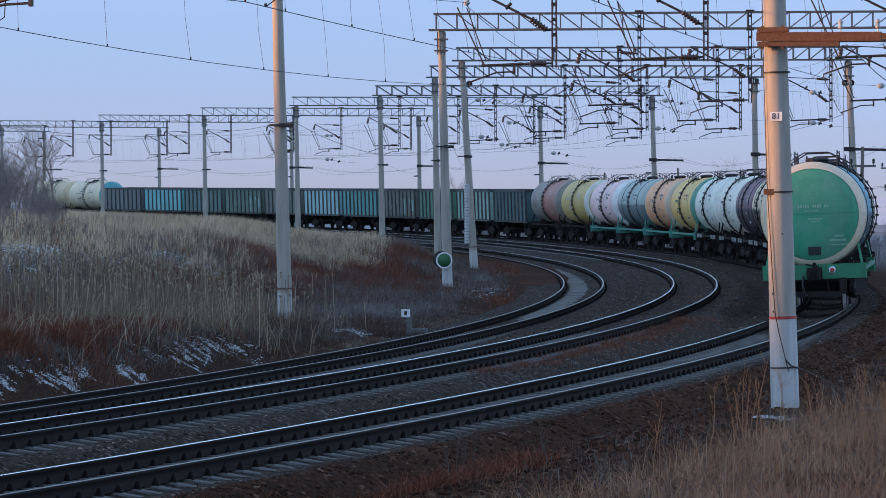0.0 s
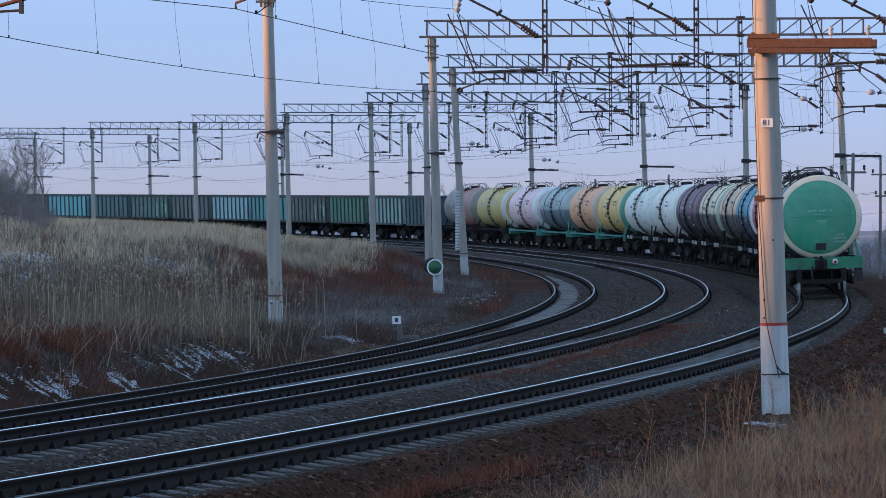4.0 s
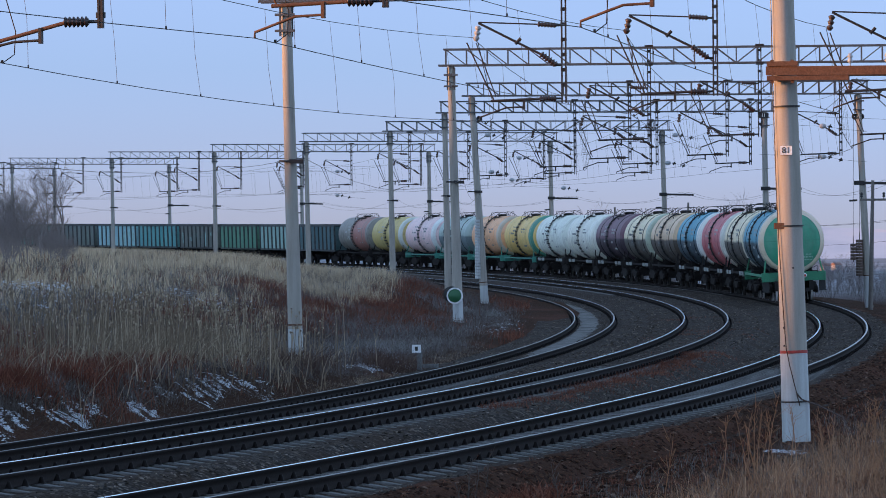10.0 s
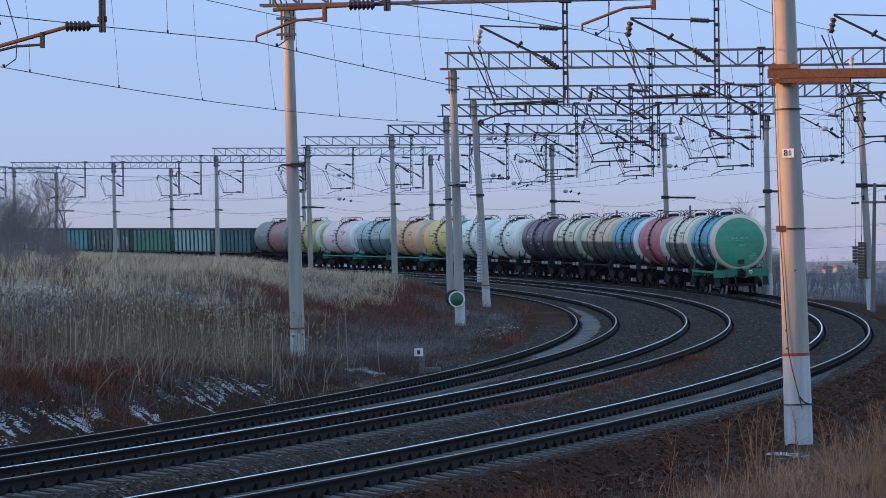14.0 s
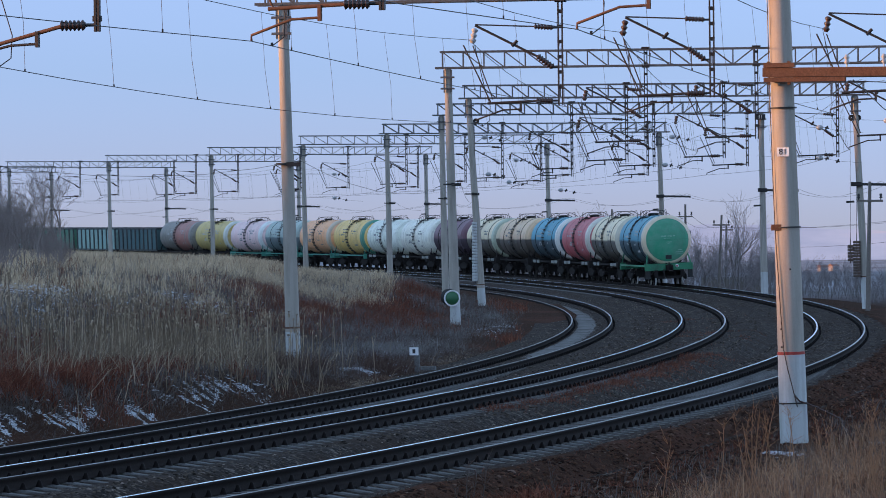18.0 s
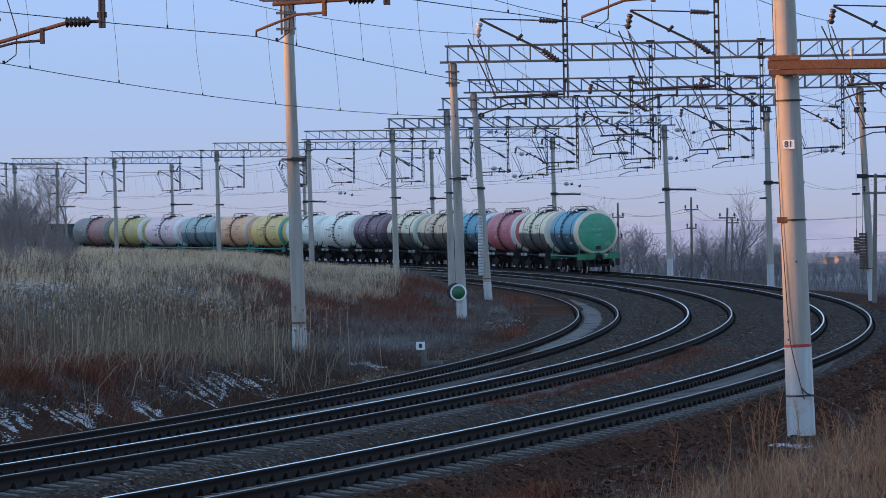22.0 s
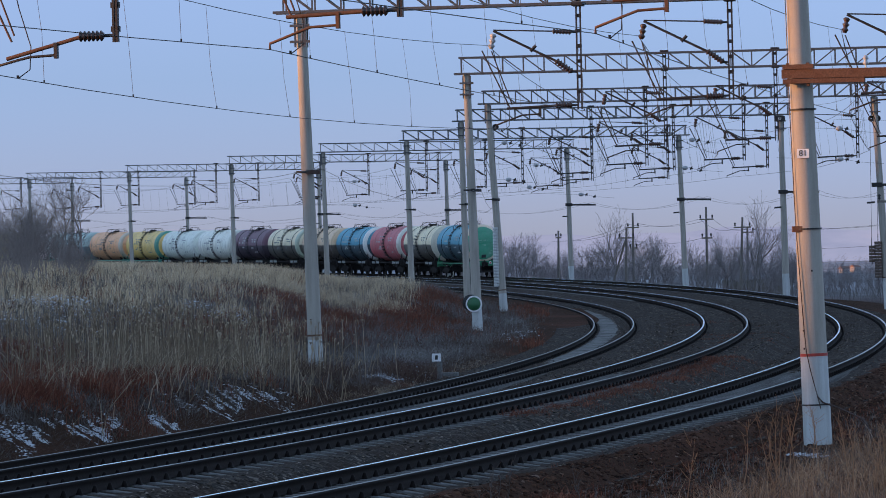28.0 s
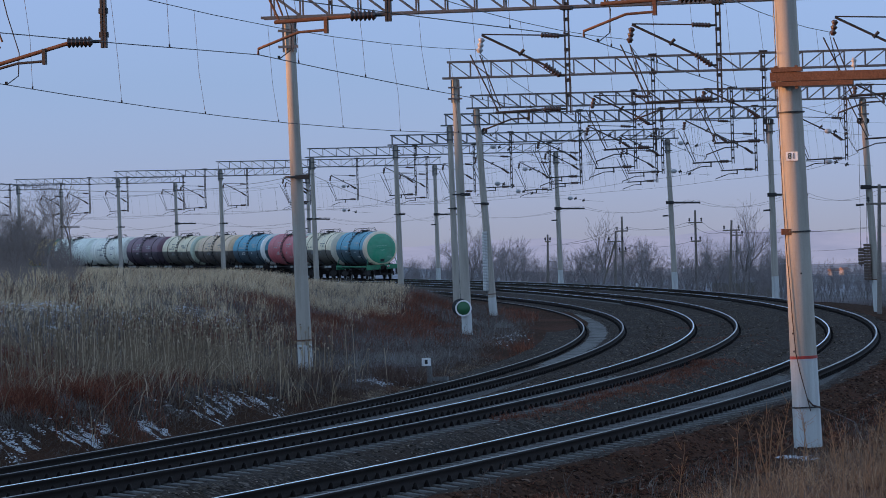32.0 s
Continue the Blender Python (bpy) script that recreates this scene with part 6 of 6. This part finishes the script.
def board_post(s, lat):
    """A low stump with a white board that bears the figure 7."""
    p = place(s, lat, 0)
    p.z = float(ground_z([p.x], [p.y])[0])
    m = Matrix.Translation(p) @ Matrix.Rotation(way_at(s) - math.pi / 2, 4, "Z")
    t = thing("distance_post", "low stump with a weathered white number board", "post", at=m)
    part("post", Build().box((0, 0, 0.1), (0.12, 0.12, 0.7), None, 0.02), SLEEPER, t, "grey concrete stump")
    board = part("board", Build().box((0, -0.08, 0.3), (0.24, 0.02, 0.27)), FADED_WHITE, t, "weathered white board")
    f = part("figures", text_mesh("7", 0.24, BLACK), None, board)
    f.matrix_basis = Matrix.Translation((0, -0.094, 0.3)) @ Matrix.Rotation(math.pi / 2, 4, "X")


board_post(-19.3, 2.4)


def tension_weights(spec, side, dx, z0, z1, count, r, label):
    """A stack of concrete weights that keeps the wires taut."""
    lat = spec.outer + dx if side > 0 else -spec.inner + dx
    m = Matrix.Translation(place(spec.s, lat, 0)) @ Matrix.Rotation(way_at(spec.s) - math.pi / 2, 4, "Z")
    t = thing("tension_weights", label, "weights", at=m)
    h = (z1 - z0) / count
    disc = Build().lathe([(0.02, 0.0), (r * 0.93, 0.0), (r, h * 0.12), (r, h * 0.8), (r * 0.93, h * 0.9), (0.02, h * 0.9)], 16).mesh("weight", WHITEWASH if side < 0 else WEIGHT)
    for i in range(count):
        part("weight", disc, None, t).location = (0, -0.1, z0 + i * h)
    part("rod", Build().tube([(0, -0.1, z0 - 0.1), (0, -0.1, z1 + 0.35)], 0.02, 6), DARK_STEEL, t)
    part("cable", Build().tube([(0, -0.1, z1 + 0.3), (0.05, -0.1, 8.9)], 0.012, 4), COPPER, t)
    part("pulley", Build().lathe([(0.14, -0.03), (0.16, -0.03), (0.13, 0.0), (0.16, 0.03), (0.02, 0.03)], 16, "y", (0.12, -0.1, 8.95)), DARK_STEEL, t)


WEIGHT = plain("rusty_cast_weight", (0.13, 0.1, 0.085), 0.8, 0.1, 5, 0.3, (0.1, 0.05, 0.03), 0.6)
tension_weights(PORTALS[3], 1, 0.02, 0.9, 2.75, 13, 0.19, "tall stack of brown tension weights on a cable")
tension_weights(PORTALS[3], 1, -0.3, 1.7, 2.55, 5, 0.15, "short stack of brown tension weights on a cable")
tension_weights(PORTALS[3], -1, 0.25, 0.9, 3.9, 20, 0.15, "pale stack of tension weights beside the leaning post")


def strain_bulb(s, lat, z, r=0.2):
    m = Matrix.Translation(place(s, lat, z))
    t = thing("strain_insulator", "oval grey strain insulator in an overhead wire", "insulator", "strain insulators", at=m)
    part("bulb", Build().lathe([(0.02, -1.3 * r), (0.6 * r, -1.1 * r), (0.95 * r, -0.4 * r), (0.95 * r, 0.4 * r), (0.6 * r, 1.1 * r), (0.02, 1.3 * r)], 14, "x"), GREY_INSULATOR, t)
    for x, dz in ((2.6 * r, -0.02), (6.6 * r, -0.16)):
        clamp = Build().tube([(x - 0.06, 0, dz - 0.1), (x, 0, dz), (x + 0.07, 0, dz + 0.1)], [0.03, 0.06, 0.025], 6)
        clamp.tube([(x - 0.1, 0, dz + 0.02), (x + 0.1, 0, dz - 0.03)], [0.025, 0.045], 6)
        part("clamp", clamp, DARK_STEEL, t, "dark cable clamp")
    part("stay_wire", Build().tube([(-3.2, 0, 0.14), (-1.3 * r, 0, 0), (1.3 * r, 0, 0), (6.6 * r, 0, -0.16), (2.2, 0, -0.28)], 0.008, 4, False), COPPER, t)


for s, lat, z in ((69.3, 3.1, 8.47), (69.3, 3.1, 6.93), (44.5, 3.7, 8.1), (177.8, -12.0, 7.8), (177.8, -12.0, 5.95), (100.3, -12.0, 8.85), (100.3, -11.8, 6.7),
                  (135.4, -5.8, 8.1), (135.4, -6.3, 6.63), (135.0, -2.85, 6.06), (96.5, -1.5, 8.7), (96.5, -1.95, 7.1)):
    strain_bulb(s, lat, z, 0.135)


def power_pole(x, y, top, arms, lean=0.0, stay=None, label="weathered wooden pole with insulators on a cross-arm"):
    z = float(ground_z([x], [y])[0])
    t = thing("power_pole", label, "utility pole", "village power poles", at=pose(x, y, z))
    h = top - z
    ang = math.tan(radians(lean))
    part("pole", Build().tube([(-ang * 0.3, 0, -0.3), (ang * h * 0.5, 0, h * 0.5), (ang * h, 0, h)], [0.125, 0.105, 0.08], 10), WOOD, t)
    for zz, w in arms:
        a = h - zz
        part("cross_arm", Build().beam((ang * a - w / 2, -0.1, a), (ang * a + w / 2, -0.1, a), 0.1, 0.11), WOOD, t)
        for q in (-0.48, -0.25, 0.25, 0.48) if w > 1.5 else (-0.42, 0.42):
            b = Build().tube([(ang * a + q * w, -0.1, a), (ang * a + q * w, -0.1, a + 0.2)], 0.02, 5)
            insulator(b, (ang * a + q * w, -0.1, a + 0.12), (ang * a + q * w, -0.1, a + 0.36), 0.085, 2)
            part("insulator", b, BLACK, t)
    if stay:
        part("stay", Build().tube([(stay, 0.2, -0.3), (ang * h * 0.85, 0, h * 0.85)], 0.08, 8), WOOD, t)
    return t


POLES = [(19.1, 300, 5.5, ((0.95, 1.1), (2.4, 0.8)), 0.0, None), (20.9, 290, 4.6, ((0.75, 1.3),), 2.5, None), (24.4, 330, 3.9, ((0.4, 1.1),), 1.0, None),
         (14.3, 320, 5.3, ((1.2, 1.0), (2.9, 0.6)), 0.0, None), (13.2, 310, 4.1, ((0.85, 1.3),), 1.5, -1.3), (8.3, 330, 4.0, ((0.6, 0.5),), 1.0, None),
         (21.02, 190, 5.7, ((0.95, 1.3),), 1.4, None), (30.75, 260, 6.4, ((1.25, 1.25), (2.7, 0.75)), 0.4, None)]
for x, y, top, arms, lean, stay in POLES:
    power_pole(x, y, top, arms, lean, stay)
for dz, off in ((0.9, -0.5), (0.9, 0.5), (2.3, 0.0)):
    pts = []
    for a, c in (((8.3, 330, 4.0), (14.3, 320, 5.3)), ((14.3, 320, 5.3), (19.1, 300, 5.5)), ((19.1, 300, 5.5), (20.9, 290, 4.6)), ((20.9, 290, 4.6), (34.0, 262, 5.2))):
        for q in range(6):
            w = q / 6
            pts.append(Vector(a).lerp(Vector(c), w) + Vector((off, 0, -dz - 1.6 * w * (1 - w))))
    wire("village_wire", pts, 0.012, "slack wire between the village poles")


def fence():
    t = thing("panel_fence", "long dark plank fence behind the railway", "fence")
    for i in range(9):
        x0 = 22.7 + i * 0.62
        z = float(ground_z([x0], [332])[0])
        part("panel", Build().box((x0, 332 + 0.1 * (i % 2), (z - 0.55) / 2), (0.6, 0.08, -0.55 - z)), WOOD, t)


fence()

PLASTER = plain("pale_house_plaster", (0.42, 0.38, 0.37), 0.85, 0, 0.8, 0.12)
ROOF = plain("rusty_sheet_roof", (0.24, 0.12, 0.09), 0.7, 0, 0.7, 0.25)
PANE = plain("dark_window_pane", (0.05, 0.06, 0.07), 0.15, 0, 3, 0.1, relief=0)


def house(x, y, w, h, turn, zoff=0.0):
    z = -13.6 + zoff
    t = thing("village_house", "far plastered house catching the last sun", "house", "village houses", at=pose(x, y, z, 0, 0, turn))
    d = w * 0.8
    part("wall", Build().box((0, 0, h / 2 - 1), (w, d, h + 2)), PLASTER, t, "pinkish plaster wall")
    part("roof", Build().add([(-w / 2 - .4, -d / 2 - .4, h), (w / 2 + .4, -d / 2 - .4, h), (w / 2 + .4, d / 2 + .4, h), (-w / 2 - .4, d / 2 + .4, h), (-w / 2 - .4, 0, h + w * 0.32), (w / 2 + .4, 0, h + w * 0.32)],
                                 [(0, 1, 5, 4), (2, 3, 4, 5), (0, 4, 3), (1, 2, 5), (3, 2, 1, 0)]), ROOF, t, "low sheet roof")
    for i in (-0.3, 0.0, 0.3):
        part("window", Build().box((i * w, -d / 2 - 0.02, h * 0.55), (w * 0.08, 0.1, h * 0.25)), PANE, t)


for x, y, w, h, turn in ((162.5, 1640, 3.6, 1.7, 25), (169, 1660, 3.4, 2.0, 40), (100, 1430, 3, 1.7, 40)):
    house(x, y, w, h, turn)


# ---- snow, stones and litter ----
def lumps(name, label, pts, size, flat, mat, category, elong=1.0, direction=None):
    """Small faceted lumps that lie on the ground."""
    n = len(pts)
    oct_v = np.array([(1, 0, 0), (0, 1, 0), (-1, 0, 0), (0, -1, 0), (0, 0, 1), (0.7, 0.7, 0.55), (-0.7, 0.65, 0.6), (-0.65, -0.7, 0.5), (0.7, -0.65, 0.6)])
    oct_f = np.array([(0, 5, 4), (5, 1, 4), (1, 6, 4), (6, 2, 4), (2, 7, 4), (7, 3, 4), (3, 8, 4), (8, 0, 4), (0, 1, 5), (1, 2, 6), (2, 3, 7), (3, 0, 8)])
    jig = rng.uniform(0.65, 1.35, (n, 9, 1))
    v = oct_v[None] * jig * np.stack([size * elong, size, size * flat], -1)[:, None]
    a = rng.uniform(0, 2 * math.pi, n) if direction is None else direction + rng.normal(0, 0.35, n)
    c, s = np.cos(a)[:, None], np.sin(a)[:, None]
    x, y = v[..., 0] * c - v[..., 1] * s, v[..., 0] * s + v[..., 1] * c
    v = np.stack([x, y, v[..., 2]], -1) + pts[:, None]
    f = (oct_f[None] + 9 * np.arange(n)[:, None, None]).reshape(-1, 3)
    ob = new(name, fast_mesh(name, v.reshape(-1, 3), f, [mat]))
    return tagged(ob, label, category, kind="stuff")


def snow_material():
    m, t, n, l, b = nodes_of("old_snow")
    v = coords(t)
    f = noise_node(t, 30, 4, 0.6, v)
    l.new(ramp(t, f.outputs["Fac"], [(0.3, (0.42, 0.44, 0.47)), (0.7, (0.66, 0.68, 0.71))]), b.inputs["Base Color"])
    b.inputs["Roughness"].default_value = 0.7
    bump(t, b, f.outputs["Fac"], 0.3, 0.01)
    return m


SNOW = snow_material()


def snow_drift(n, c_s, c_in, r_s, r_in, lift=0.0, big=0.026):
    xy = drift(n * 4, c_s, c_in, r_s, r_in)
    keep = cloud(xy[:, 0], xy[:, 1], 11.0, 3) > 0.56
    xy = xy[keep]
    p = np.column_stack([xy, ground_z(xy[:, 0], xy[:, 1]) + lift + rng.uniform(-0.015, 0.015, len(xy))])
    return lumps("snow_patches", "thin remnants of old snow among the weeds", p, rng.uniform(0.008, big, len(p)), 0.7, SNOW, "snow", 1.8)


for spot in ((60, -60.4, -13.9, 0.3, 0.3), (1600, -54.4, 2.78, 2.2, 0.18), (900, -51, 2.78, 1.6, 0.16), (800, -56.5, 2.95, 2.0, 0.25), (900, -49.8, 2.75, 0.9, 0.14), (900, -45, 2.8, 0.9, 0.2), (800, -41, 2.9, 1.4, 0.22), (400, -43, 3.1, 2.5, 0.3),
             (330, -19.2, 3.4, 1.2, 0.4), (170, -15.5, 4.5, 1.2, 0.4), (150, -22, 3.0, 1.5, 0.3), (700, -17, 14.2, 6.0, 1.3), (600, -22, 13.2, 3, 0.8), (700, -27, 11, 4, 1.0), (500, 4, 12.6, 3, 0.8), (800, -33, 9.6, 5, 1.2), (160, 24, 3.4, 5, 0.7)):
    snow_drift(*spot)
for spot in ((190, -16, 14.3, 2.5, 0.4), (130, -23, 12.4, 4, 0.7), (120, -38, 9.2, 1.5, 0.4), (60, 0, 12.9, 1.2, 0.3), (90, -0.5, 11.4, 3.5, 0.5), (80, -11, 12.0, 3, 0.6)):
    snow_drift(*spot, 0.22, 0.03)      # caught on the matted weeds
snow_drift(900, -21.6, 3.4, 1.1, 0.25, 0.05)


n = 55      # a thin crust of snow before the numbered post
px = rng.normal(0, 0.2, n)
q = np.column_stack([5.5 + px, 61.7 + rng.normal(0, 0.35, n)])
lumps("snow_patches", "thin crust of snow at the foot of the numbered post", np.column_stack([q, ground_z(q[:, 0], q[:, 1])]), rng.uniform(0.015, 0.04, n), 0.6, SNOW, "snow", 1.8)


def stone_material(name, stops):
    return straw_mat(name, stops, 0.9, False)


STONES = stone_material("ballast_stone", [(0.0, (0.015, 0.012, 0.0095)), (0.55, (0.048, 0.038, 0.029)), (0.85, (0.1, 0.079, 0.061)), (1.0, (0.25, 0.205, 0.172))])
CLODS = stone_material("dark_clod", [(0.0, (0.013, 0.007, 0.0048)), (0.6, (0.042, 0.02, 0.012)), (0.93, (0.095, 0.047, 0.028)), (1.0, (0.18, 0.125, 0.095))])
n = 90000
s = -90 + 170 * rng.random(n) ** 2.5
lat = -11.5 + 14.0 * rng.random(n)
clear = (lat < 1.7) & (np.minimum(np.abs(lat), np.abs(lat - track_lat(1, s))) > np.where(s < -30, 1.38, 0))      # swept off the sleepers of the busy tracks
s, lat = s[clear], lat[clear]
n = len(s)
bz = bed_z(s, lat)
p = places(s, lat, bz - 0.01)
lumps("ballast_stones", "loose crushed ballast stones between the rails", p, rng.uniform(0.014, 0.034, n), 0.8, STONES, "gravel")
n = 34000
xy = np.concatenate([outer_points(n // 2, -86, -8, 2.6, 9, 1.3, 1.2), outer_points(n - n // 2, -90, 0, 1.65, 2.9, 1.3)])
bs, bl = to_plan(xy[:, 0], xy[:, 1])
p = np.column_stack([xy, np.maximum(ground_z(xy[:, 0], xy[:, 1]), np.where(bl < 2.75, bed_z(bs, np.minimum(bl, 2.65)) + rise(bs), -9)) - 0.01])
lumps("soil_clods", "dark clods, cinders and leaf litter on the verge", p, rng.uniform(0.015, 0.055, n), 0.7, CLODS, "soil")


# a few tall stalks that stand alone
def tall_stalks(count, s0, s1, l0, l1, h0, h1, mat):
    for i in range(count):
        q = outer_points(1, s0, s1, l0, l1)[0]
        z = float(ground_z([q[0]], [q[1]])[0])
        h = rng.uniform(h0, h1)
        r = random.Random(int(i + 31 * count))
        t = thing("weed_stalk", "tall dead weed stalk with dry side twigs", "weed", "tall weeds", at=pose(q[0], q[1], z, 0, 0, rng.uniform(0, 360)))
        b = Build()
        lean = Vector((r.uniform(-0.2, 0.2), r.uniform(-0.2, 0.2), 1))
        pts = [lean * h * f + Vector((0.04 * math.sin(4 * f + i), 0, 0)) for f in (0, 0.3, 0.6, 0.85, 1.0)]
        b.tube(pts, [0.008, 0.007, 0.006, 0.004, 0.002], 4, False)
        part("stem", b, mat, t)
        for k in range(14):
            f = r.uniform(0.35, 1.0)
            a = lean * h * f
            d = Vector((r.gauss(0, 1), r.gauss(0, 1), r.uniform(0.4, 1.6))).normalized() * h * r.uniform(0.08, 0.24)
            part("twig", Build().tube([a, a + d * 0.5, a + d + Vector((0, 0, 0.02))], [0.004, 0.003, 0.002], 3, False), mat, t)


tall_stalks(46, -78, -58, 5.2, 9.5, 0.5, 1.1, TAWNY)
tall_stalks(7, -73, -66, 4.3, 5.4, 0.8, 1.3, TAWNY)
tall_stalks(5, -80, -74, 2.9, 4.0, 0.4, 0.9, GREYISH)

# ---- last: sleepers, then the motion ----
lay_sleepers()
motions()
